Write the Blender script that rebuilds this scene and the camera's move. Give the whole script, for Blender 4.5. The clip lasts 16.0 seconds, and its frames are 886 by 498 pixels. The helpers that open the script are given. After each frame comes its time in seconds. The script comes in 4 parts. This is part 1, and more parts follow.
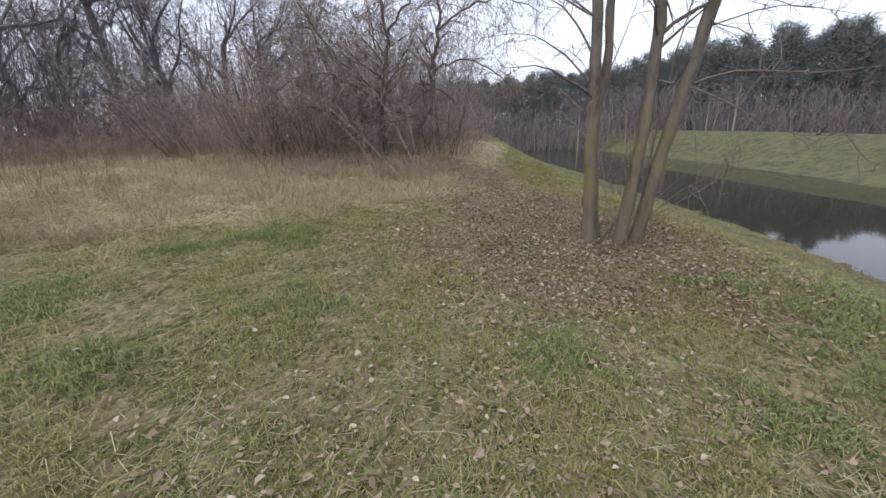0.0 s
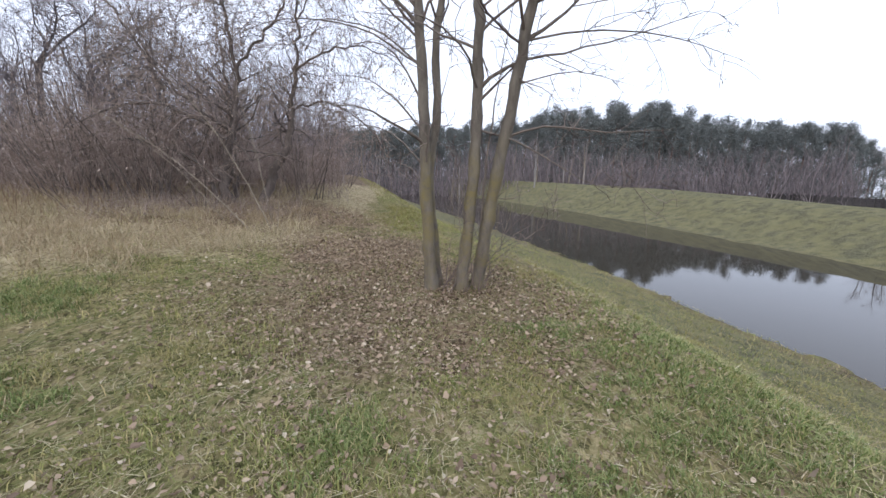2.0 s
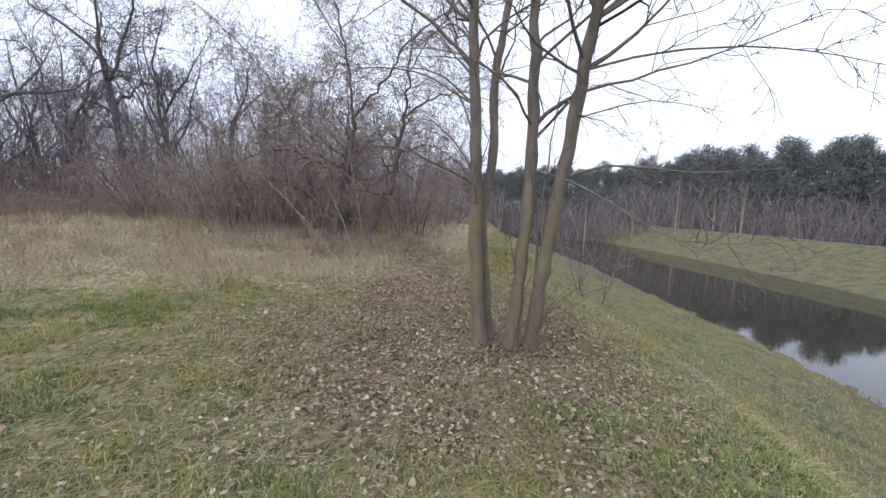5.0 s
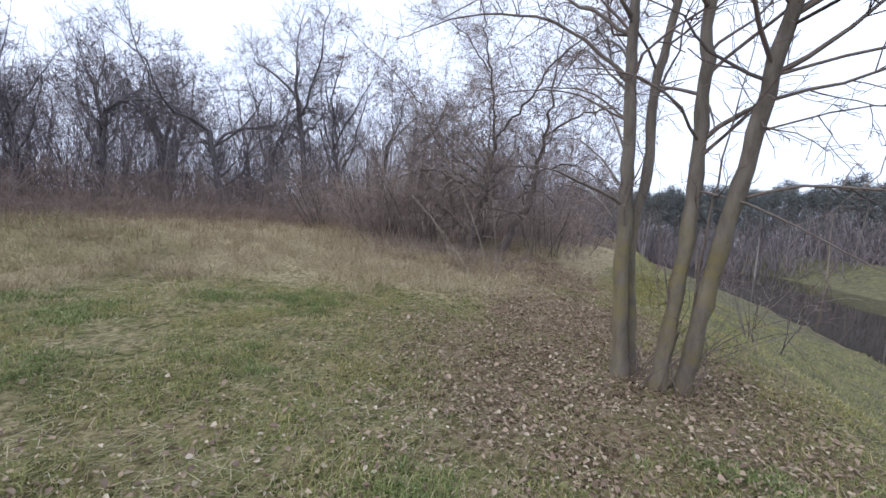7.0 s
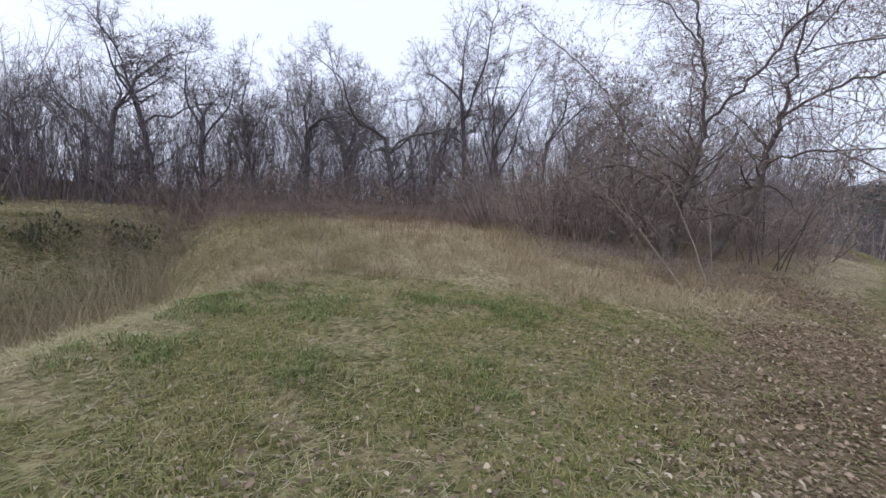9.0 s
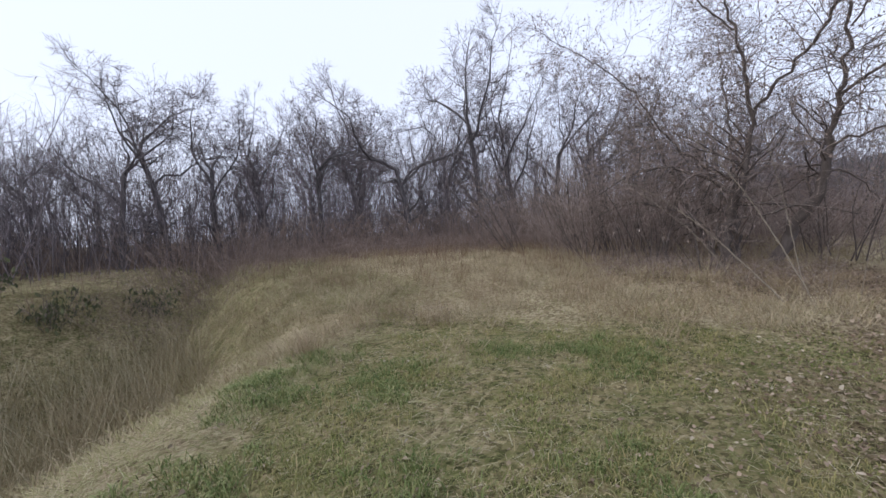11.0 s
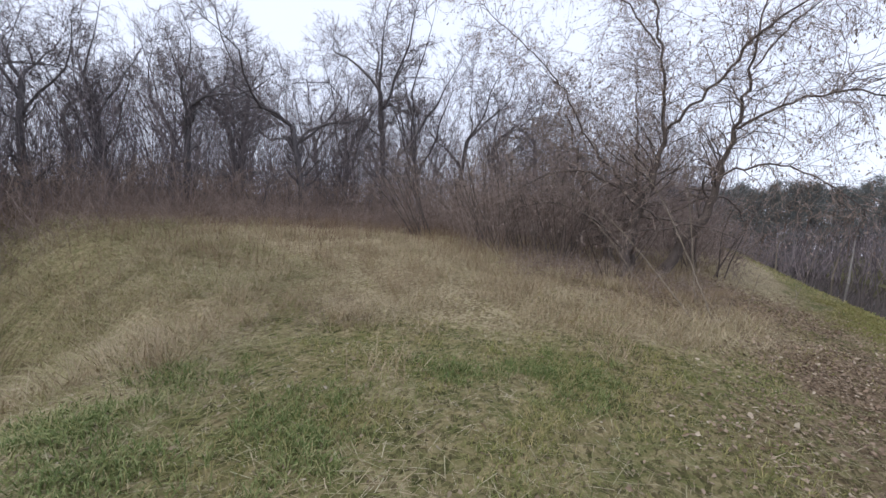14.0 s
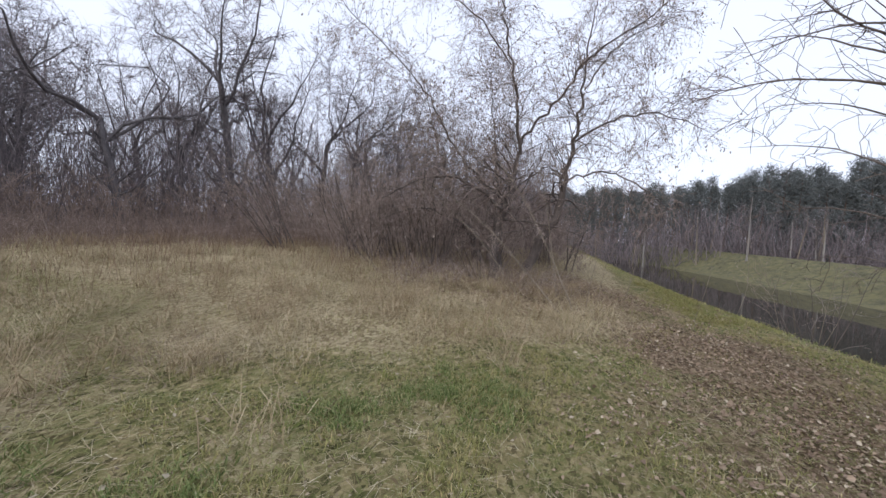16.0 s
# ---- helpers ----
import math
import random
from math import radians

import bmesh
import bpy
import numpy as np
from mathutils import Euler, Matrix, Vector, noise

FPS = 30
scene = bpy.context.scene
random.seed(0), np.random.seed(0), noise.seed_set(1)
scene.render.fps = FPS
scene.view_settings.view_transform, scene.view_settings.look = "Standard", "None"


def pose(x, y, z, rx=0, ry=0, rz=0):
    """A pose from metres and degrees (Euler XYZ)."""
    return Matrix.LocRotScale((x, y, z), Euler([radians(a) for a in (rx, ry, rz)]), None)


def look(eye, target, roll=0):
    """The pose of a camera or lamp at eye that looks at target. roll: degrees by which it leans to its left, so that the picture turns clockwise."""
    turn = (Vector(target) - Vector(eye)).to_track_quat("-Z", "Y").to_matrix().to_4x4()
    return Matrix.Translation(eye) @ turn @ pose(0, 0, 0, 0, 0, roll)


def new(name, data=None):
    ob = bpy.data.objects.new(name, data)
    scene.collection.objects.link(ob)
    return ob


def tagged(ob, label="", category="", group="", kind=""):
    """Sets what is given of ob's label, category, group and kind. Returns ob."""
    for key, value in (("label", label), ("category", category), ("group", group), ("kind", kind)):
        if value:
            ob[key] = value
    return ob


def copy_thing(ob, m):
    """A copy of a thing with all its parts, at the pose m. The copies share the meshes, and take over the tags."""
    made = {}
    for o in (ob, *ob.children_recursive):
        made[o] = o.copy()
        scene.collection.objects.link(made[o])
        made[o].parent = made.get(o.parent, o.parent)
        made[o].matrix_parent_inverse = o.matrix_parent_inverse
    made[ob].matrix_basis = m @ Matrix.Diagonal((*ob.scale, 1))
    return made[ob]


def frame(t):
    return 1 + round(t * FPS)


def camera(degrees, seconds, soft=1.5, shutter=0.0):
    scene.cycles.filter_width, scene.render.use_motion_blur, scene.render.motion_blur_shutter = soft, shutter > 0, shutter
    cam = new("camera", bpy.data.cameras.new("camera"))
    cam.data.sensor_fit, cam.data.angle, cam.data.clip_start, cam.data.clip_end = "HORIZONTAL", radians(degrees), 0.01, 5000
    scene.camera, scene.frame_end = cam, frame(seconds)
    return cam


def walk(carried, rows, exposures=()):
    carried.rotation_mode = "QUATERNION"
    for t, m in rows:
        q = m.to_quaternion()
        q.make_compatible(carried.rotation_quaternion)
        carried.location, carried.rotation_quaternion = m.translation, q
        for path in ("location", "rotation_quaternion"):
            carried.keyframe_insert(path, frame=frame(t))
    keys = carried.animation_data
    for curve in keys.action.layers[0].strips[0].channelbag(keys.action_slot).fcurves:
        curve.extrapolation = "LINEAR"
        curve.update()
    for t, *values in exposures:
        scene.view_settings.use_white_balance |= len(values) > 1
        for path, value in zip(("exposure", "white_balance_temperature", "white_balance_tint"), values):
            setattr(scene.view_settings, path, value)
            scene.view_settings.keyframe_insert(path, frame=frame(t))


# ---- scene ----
cam = camera(97.00, 16.0)
PATH = [
    (0, (0.002, 0.000, 1.765), (-0.348, 1.871, 1.152), -1.79),
    (0.5, (0.239, 0.061, 1.730), (0.079, 1.977, 1.180), -3.67),
    (1, (0.472, 0.128, 1.743), (0.558, 2.054, 1.212), -5.08),
    (1.5, (0.563, 0.222, 1.711), (0.832, 2.132, 1.183), -3.91),
    (2, (0.609, 0.446, 1.721), (0.798, 2.396, 1.318), 0.81),
    (2.5, (0.731, 0.605, 1.699), (0.797, 2.487, 1.025), -4.91),
    (3, (0.982, 0.699, 1.701), (0.965, 2.638, 1.212), -1.79),
    (3.2, (1.064, 0.699, 1.679), (1.052, 2.645, 1.219), -2.04),
    (5.3, (1.482, 0.889, 1.784), (0.992, 2.815, 1.567), 3.33),
    (5.5, (1.572, 0.927, 1.793), (1.059, 2.846, 1.564), 3.47),
    (6, (1.701, 1.006, 1.771), (1.082, 2.876, 1.427), -2.47),
    (6.5, (1.591, 1.002, 1.760), (0.769, 2.779, 1.354), 0.82),
    (7, (1.314, 0.747, 1.750), (0.271, 2.446, 1.586), 4.16),
    (7.5, (1.120, 0.527, 1.705), (-0.478, 1.722, 1.571), 8.46),
    (8, (0.929, 0.608, 1.686), (-0.728, 1.703, 1.451), 6.26),
    (8.2, (0.823, 0.660, 1.690), (-0.764, 1.859, 1.479), 5.51),
    (10.3, (-0.341, 0.429, 1.854), (-1.926, 1.634, 1.672), 0.83),
    (10.5, (-0.417, 0.461, 1.878), (-1.983, 1.702, 1.809), -1.29),
    (11, (-0.569, 0.489, 1.865), (-2.167, 1.688, 1.764), -2.89),
    (11.5, (-0.734, 0.507, 1.885), (-2.044, 2.009, 1.714), 2.37),
    (12, (-0.983, 0.435, 1.884), (-2.436, 1.806, 1.787), 1.38),
    (12.5, (-1.142, 0.548, 1.870), (-2.454, 2.043, 1.651), 1.21),
    (13, (-1.317, 0.713, 1.856), (-2.585, 2.234, 1.575), 1.45),
    (13.5, (-1.429, 0.762, 1.857), (-2.612, 2.357, 1.616), 3.83),
    (14, (-1.658, 0.768, 1.898), (-2.837, 2.370, 1.694), 4.54),
    (14.5, (-1.786, 0.816, 1.869), (-2.837, 2.507, 1.675), 6.81),
    (15, (-1.880, 1.004, 1.884), (-2.845, 2.747, 1.715), 1.56),
    (15.5, (-1.909, 1.083, 1.892), (-2.683, 2.919, 1.723), 2.67),
    (16, (-2.004, 1.037, 1.906), (-2.585, 2.947, 1.776), 2.81),
]
walk(cam, [(t, look(e, g, r)) for t, e, g, r in PATH], [(0.0, 0.55, 6080, 11), (1.5, 0.72, 5940, 11), (3.0, 0.76, 5980, 11), (5.5, 0.72, 5860, 11), (6.5, 0.66, 5800, 12), (7.0, 0.62, 5700, 11), (8.0, 0.52, 5800, 12), (10.3, 0.32, 5900, 13), (16.0, 0.40, 6040, 12)])

# ---- light: overcast late-winter sky ----
world = bpy.data.worlds.new("world")
scene.world = world
world.use_nodes = True
wt = world.node_tree
wt.nodes.clear()
w_out = wt.nodes.new("ShaderNodeOutputWorld")
w_bg = wt.nodes.new("ShaderNodeBackground")
w_sky = wt.nodes.new("ShaderNodeTexSky")
w_sky.sky_type = "NISHITA"
w_sky.sun_disc = False
w_sky.sun_elevation, w_sky.sun_rotation = radians(24), radians(200)
w_sky.dust_density = 4.0
w_mul = wt.nodes.new("ShaderNodeMixRGB")
w_mul.blend_type = "MULTIPLY"
w_mul.inputs[0].default_value = 1.0
w_mul.inputs[2].default_value = (0.10, 0.10, 0.10, 1)
w_mix = wt.nodes.new("ShaderNodeMixRGB")
w_mix.inputs[0].default_value = 0.80
w_mix.inputs[2].default_value = (0.905, 0.935, 1.04, 1)
wt.links.new(w_sky.outputs[0], w_mul.inputs[1])
wt.links.new(w_mul.outputs[0], w_mix.inputs[1])
wt.links.new(w_mix.outputs[0], w_bg.inputs[0])
w_bg.inputs[1].default_value = 1.0
wt.links.new(w_bg.outputs[0], w_out.inputs[0])

sun_data = bpy.data.lights.new("sun", "SUN")
sun_data.energy, sun_data.angle, sun_data.color = 0.9, radians(40), (1.0, 0.96, 0.90)
sun = new("sun", sun_data)
sun.matrix_basis = look((0, 0, 60), (9, 25, 30))


# ---- materials ----
def mat(name, rough=0.9, spec=0.2):
    m = bpy.data.materials.new(name)
    m.use_nodes = True
    b = m.node_tree.nodes["Principled BSDF"]
    b.inputs["Roughness"].default_value = rough
    b.inputs["Specular IOR Level"].default_value = spec
    return m, m.node_tree, b


def noise_tex(t, scale, detail=4, coord=None, rough=0.6):
    n = t.nodes.new("ShaderNodeTexNoise")
    n.inputs["Scale"].default_value = scale
    n.inputs["Detail"].default_value = detail
    n.inputs["Roughness"].default_value = rough
    if coord:
        t.links.new(coord, n.inputs["Vector"])
    return n.outputs["Fac"]


def ramp(t, fac, stops):
    r = t.nodes.new("ShaderNodeValToRGB")
    e = r.color_ramp.elements
    while len(e) < len(stops):
        e.new(0.5)
    for k, (p, c) in enumerate(stops):
        e[k].position = p
        e[k].color = (*c, 1) if len(c) == 3 else c
    t.links.new(fac, r.inputs[0])
    return r.outputs[0]


def mix(t, fac, a, b, how="MIX"):
    m = t.nodes.new("ShaderNodeMixRGB")
    m.blend_type = how
    for k, v in ((0, fac), (1, a), (2, b)):
        if isinstance(v, (int, float)):
            m.inputs[k].default_value = v
        elif isinstance(v, tuple):
            m.inputs[k].default_value = (*v, 1)
        else:
            t.links.new(v, m.inputs[k])
    return m.outputs[0]


def calc(t, op, a, b=0.0, clamp=False):
    m = t.nodes.new("ShaderNodeMath")
    m.operation, m.use_clamp = op, clamp
    for k, v in ((0, a), (1, b)):
        if isinstance(v, (int, float)):
            m.inputs[k].default_value = v
        else:
            t.links.new(v, m.inputs[k])
    return m.outputs[0]


def bump(t, b, h, strength=0.4, dist=0.02):
    n = t.nodes.new("ShaderNodeBump")
    n.inputs["Strength"].default_value = strength
    n.inputs["Distance"].default_value = dist
    t.links.new(h, n.inputs["Height"])
    t.links.new(n.outputs[0], b.inputs["Normal"])


def place_of(t, kind="Object"):
    return t.nodes.new("ShaderNodeTexCoord").outputs[kind]


def island_mat(name, stops, rough=0.85, spec=0.15, patch=None):
    """Colour varies from piece to piece of one joined mesh."""
    m, t, b = mat(name, rough, spec)
    g = t.nodes.new("ShaderNodeNewGeometry")
    c = ramp(t, g.outputs["Random Per Island"], stops)
    if patch:
        n = noise_tex(t, patch[0], 3, g.outputs["Position"])
        f = ramp(t, n, [(0.38, (0, 0, 0)), (0.62, (1, 1, 1))])
        c = mix(t, calc(t, "MULTIPLY", f, patch[2]), c, patch[1])
    t.links.new(c, b.inputs["Base Color"])
    return m


def bark_mat(name, dark, light, scale=14.0, algae=None):
    m, t, b = mat(name, 0.92, 0.15)
    o = place_of(t)
    mp = t.nodes.new("ShaderNodeMapping")
    mp.inputs["Scale"].default_value = (1, 1, 0.28)
    t.links.new(o, mp.inputs[0])
    n1 = noise_tex(t, scale, 8, mp.outputs[0], 0.7)
    n2 = noise_tex(t, scale * 0.12, 3, o)
    c = ramp(t, n1, [(0.3, dark), (0.7, light)])
    c = mix(t, calc(t, "MULTIPLY", n2, 0.45), c, tuple(0.5 * (a + d) for a, d in zip(dark, light)))
    if algae:
        # green-yellow algae film with an uneven edge on the lower stems
        s = t.nodes.new("ShaderNodeSeparateXYZ")
        t.links.new(o, s.inputs[0])
        band = ramp(t, s.outputs[2], [(0.0, (0.55,) * 3), (0.16, (0.8,) * 3), (0.32, (1,) * 3), (0.50, (0,) * 3)])
        zr = s.outputs[2]
        z = calc(t, "MULTIPLY", zr, 0.28)
        t.links.new(z, band.node.inputs[0])
        f = calc(t, "MULTIPLY", band, ramp(t, noise_tex(t, 5.0, 6, o, 0.75), [(0.4, (0,) * 3), (0.62, (1,) * 3)]))
        c = mix(t, f, c, algae)
    t.links.new(c, b.inputs["Base Color"])
    bump(t, b, n1, 0.7, 0.015)
    return m


M_ALDER = bark_mat("alder_bark", (0.066, 0.057, 0.048), (0.215, 0.188, 0.157), 11.0, algae=(0.175, 0.145, 0.070))
M_TWIG = island_mat("alder_twig", [(0.0, (0.077, 0.062, 0.056)), (0.6, (0.154, 0.119, 0.105)), (1.0, (0.238, 0.196, 0.168))])
M_HAZEL = bark_mat("thicket_bark", (0.058, 0.048, 0.043), (0.170, 0.142, 0.126), 12.0)
M_HTWIG = island_mat("thicket_twig", [(0.0, (0.140, 0.108, 0.092)), (0.5, (0.260, 0.204, 0.174)), (1.0, (0.40, 0.33, 0.285))])
M_PALE = bark_mat("sapling_bark", (0.14, 0.118, 0.090), (0.31, 0.265, 0.205), 16.0)
M_OAK = bark_mat("oak_bark", (0.062, 0.057, 0.060), (0.185, 0.170, 0.170), 6.0)
M_OTWIG = island_mat("oak_twig", [(0.0, (0.105, 0.090, 0.096)), (1.0, (0.27, 0.232, 0.232))])
M_BRUSH = island_mat("undergrowth_stems", [(0.0, (0.13, 0.097, 0.080)), (0.6, (0.24, 0.180, 0.150)), (1.0, (0.36, 0.29, 0.245))])
M_CATKIN = island_mat("dry_leaf_bits", [(0.0, (0.15, 0.115, 0.094)), (0.6, (0.27, 0.213, 0.18)), (1.0, (0.38, 0.32, 0.275))])
M_PINEBARK = bark_mat("pine_bark", (0.090, 0.068, 0.057), (0.225, 0.158, 0.120), 5.0)
# needle green lifted towards blue-grey: distance haze painted into the base colour
M_HAZED_NEEDLE = island_mat("hazed_pine_needles", [(0.0, (0.118, 0.129, 0.126)), (1.0, (0.160, 0.171, 0.166))])
M_BIRCH = bark_mat("birch_bark", (0.15, 0.138, 0.126), (0.36, 0.335, 0.31), 9.0)
M_GRASS = island_mat("green_grass_blades", [(0.0, (0.117, 0.152, 0.038)), (0.45, (0.196, 0.224, 0.062)), (0.8, (0.289, 0.282, 0.111)), (1.0, (0.470, 0.370, 0.200))], 0.7, 0.25, (0.9, (0.314, 0.254, 0.111), 0.55))
M_STRAW = island_mat("dry_grass_blades", [(0.0, (0.226, 0.179, 0.100)), (0.5, (0.389, 0.320, 0.200)), (0.85, (0.504, 0.430, 0.294)), (1.0, (0.284, 0.268, 0.105))], 0.75, 0.2, (0.7, (0.24, 0.172, 0.105), 0.6))
M_SLOPE = island_mat("slope_grass_blades", [(0.0, (0.17, 0.15, 0.062)), (0.5, (0.29, 0.26, 0.13)), (1.0, (0.43, 0.375, 0.24))], 0.8, 0.15, (0.45, (0.20, 0.20, 0.07), 0.6))
M_MAT = island_mat("matted_blades", [(0.0, (0.085, 0.070, 0.038)), (0.3, (0.21, 0.175, 0.09)), (0.55, (0.185, 0.20, 0.066)), (0.8, (0.40, 0.335, 0.205)), (1.0, (0.58, 0.51, 0.37))], 0.85, 0.15, (1.1, (0.155, 0.185, 0.052), 0.5))
M_REED = island_mat("reed_stems", [(0.0, (0.21, 0.18, 0.095)), (0.5, (0.31, 0.27, 0.165)), (1.0, (0.42, 0.375, 0.25))], 0.75, 0.2, (0.5, (0.22, 0.155, 0.095), 0.5))
M_SCRUB = island_mat("grey_scrub", [(0.0, (0.128, 0.112, 0.108)), (1.0, (0.285, 0.247, 0.232))])
M_ALIMB = bark_mat("alder_limb_bark", (0.085, 0.070, 0.060), (0.22, 0.185, 0.16), 16.0)
M_WEED = island_mat("dead_weed_stalks", [(0.0, (0.11, 0.07, 0.05)), (0.6, (0.21, 0.14, 0.095)), (1.0, (0.33, 0.245, 0.17))])
M_LEAF = island_mat("fallen_leaves", [(0.0, (0.125, 0.088, 0.062)), (0.4, (0.235, 0.172, 0.122)), (0.85, (0.34, 0.262, 0.185)), (1.0, (0.45, 0.385, 0.29))], 0.8, 0.2)
M_TANLEAF = island_mat("bleached_leaves", [(0.0, (0.12, 0.094, 0.060)), (0.4, (0.21, 0.168, 0.108)), (0.8, (0.30, 0.248, 0.168)), (1.0, (0.37, 0.325, 0.24))], 0.75, 0.2)
M_LUSH = island_mat("lush_grass_blades", [(0.0, (0.082, 0.112, 0.030)), (0.5, (0.158, 0.198, 0.062)), (0.85, (0.245, 0.262, 0.10)), (1.0, (0.38, 0.32, 0.17))], 0.65, 0.3)
M_EVERGREEN = island_mat("evergreen_leaves", [(0.0, (0.06, 0.066, 0.036)), (1.0, (0.12, 0.125, 0.065))])
M_MOSS = island_mat("moss_tufts", [(0.0, (0.15, 0.145, 0.048)), (1.0, (0.27, 0.25, 0.10))])


def ground_material():
    m, t, b = mat("ground_cover", 0.95, 0.08)
    p = t.nodes.new("ShaderNodeNewGeometry").outputs["Position"]
    at_ = t.nodes.new("ShaderNodeAttribute")
    at_.attribute_name = "cover"
    sep = t.nodes.new("ShaderNodeSeparateColor")
    t.links.new(at_.outputs["Color"], sep.inputs[0])
    fleck = t.nodes.new("ShaderNodeTexVoronoi")
    fleck.inputs["Scale"].default_value = 42.0
    fleck.inputs["Randomness"].default_value = 1.0
    warp = t.nodes.new("ShaderNodeMapping")
    warp.inputs["Scale"].default_value = (1.0, 0.55, 1.0)
    t.links.new(mix(t, 0.06, p, t.nodes.new("ShaderNodeTexNoise").outputs["Color"]), warp.inputs[0])
    t.links.new(warp.outputs[0], fleck.inputs["Vector"])
    one = t.nodes.new("ShaderNodeSeparateColor")
    t.links.new(fleck.outputs["Color"], one.inputs[0])
    clump = noise_tex(t, 1.7, 4, p, 0.6)
    fine = calc(t, "ADD", calc(t, "MULTIPLY", noise_tex(t, 38.0, 6, p, 0.75), 0.55), calc(t, "MULTIPLY", one.outputs[0], 0.45))
    fine = calc(t, "ADD", fine, calc(t, "MULTIPLY", calc(t, "SUBTRACT", clump, 0.5), 0.35))
    mid = noise_tex(t, 5.0, 5, p, 0.65)
    big = noise_tex(t, 0.8, 4, p)
    green = ramp(t, fine, [(0.28, (0.053, 0.055, 0.021)), (0.5, (0.123, 0.131, 0.045)), (0.75, (0.223, 0.197, 0.089))])
    thatch = ramp(t, fine, [(0.28, (0.119, 0.095, 0.049)), (0.5, (0.266, 0.217, 0.109)), (0.78, (0.434, 0.357, 0.203))])
    green = mix(t, ramp(t, mid, [(0.42, (0, 0, 0)), (0.62, (1, 1, 1))]), green, thatch)
    straw = ramp(t, fine, [(0.25, (0.148, 0.113, 0.063)), (0.5, (0.333, 0.273, 0.161)), (0.78, (0.517, 0.452, 0.294))])
    litter = ramp(t, fine, [(0.25, (0.055, 0.038, 0.024)), (0.5, (0.16, 0.112, 0.072)), (0.8, (0.31, 0.235, 0.16))])
    moss = ramp(t, fine, [(0.3, (0.110, 0.110, 0.032)), (0.7, (0.27, 0.255, 0.085))])
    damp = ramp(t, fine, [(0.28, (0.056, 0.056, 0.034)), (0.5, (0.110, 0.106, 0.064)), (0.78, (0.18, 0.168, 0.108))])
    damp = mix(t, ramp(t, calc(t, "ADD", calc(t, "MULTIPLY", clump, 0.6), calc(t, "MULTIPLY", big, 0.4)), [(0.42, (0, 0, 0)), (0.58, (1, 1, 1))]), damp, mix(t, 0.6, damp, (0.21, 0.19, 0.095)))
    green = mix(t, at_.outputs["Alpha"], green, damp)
    edge = calc(t, "ADD", calc(t, "MULTIPLY", mid, 0.9), -0.45)

    def part_of(ch):
        return calc(t, "MULTIPLY", calc(t, "ADD", calc(t, "ADD", ch, edge), -0.28), 2.6, True)
    c = mix(t, part_of(sep.outputs[0]), green, straw)
    c = mix(t, part_of(sep.outputs[1]), c, litter)
    c = mix(t, part_of(sep.outputs[2]), c, moss)
    c = mix(t, calc(t, "MULTIPLY", ramp(t, big, [(0.4, (0,) * 3), (0.65, (1,) * 3)]), 0.22), c, (0.11, 0.10, 0.045))
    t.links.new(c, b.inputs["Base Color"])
    bump(t, b, calc(t, "ADD", fine, mid), 0.8, 0.05)
    return m


M_GROUND = ground_material()


def water_material():
    m, t, b = mat("canal_water", 0.025, 0.5)
    b.inputs["Base Color"].default_value = (0.038, 0.033, 0.025, 1)
    b.inputs["IOR"].default_value = 1.33
    p = t.nodes.new("ShaderNodeNewGeometry").outputs["Position"]
    h = calc(t, "ADD", noise_tex(t, 1.6, 3, p), calc(t, "MULTIPLY", noise_tex(t, 9.0, 2, p), 0.18))
    bump(t, b, h, 0.025, 0.05)
    return m


M_WATER = water_material()


def plain_mat(name, c1, c2, scale=6.0, rough=0.8):
    m, t, b = mat(name, rough, 0.25)
    n = noise_tex(t, scale, 5, place_of(t))
    t.links.new(ramp(t, n, [(0.3, c1), (0.7, c2)]), b.inputs["Base Color"])
    bump(t, b, n, 0.2, 0.01)
    return m


# ---- mesh helpers ----
def shape(name, verts, faces, material, smooth=False):
    me = bpy.data.meshes.new(name)
    me.from_pydata(verts, [], faces)
    me.materials.append(material)
    if smooth:
        me.polygons.foreach_set("use_smooth", [True] * len(me.polygons))
    me.update()
    return me


def tri_mesh(name, v, loops_per, material, smooth=False):
    """v: (n, k, 3) corners of n strips; loops_per: faces over the k corners, repeated for each strip."""
    n, k = v.shape[:2]
    me = bpy.data.meshes.new(name)
    f = np.array(loops_per, dtype=np.int32)
    idx = (f[None] + (np.arange(n, dtype=np.int32) * k)[:, None, None]).reshape(-1)
    me.vertices.add(n * k)
    me.vertices.foreach_set("co", v.reshape(-1).astype(np.float32))
    nf, c = n * len(f), f.shape[1]
    me.loops.add(nf * c)
    me.loops.foreach_set("vertex_index", idx)
    me.polygons.add(nf)
    me.polygons.foreach_set("loop_start", np.arange(nf, dtype=np.int32) * c)
    me.polygons.foreach_set("use_smooth", np.full(nf, smooth))
    me.materials.append(material)
    me.update(calc_edges=True)
    return me


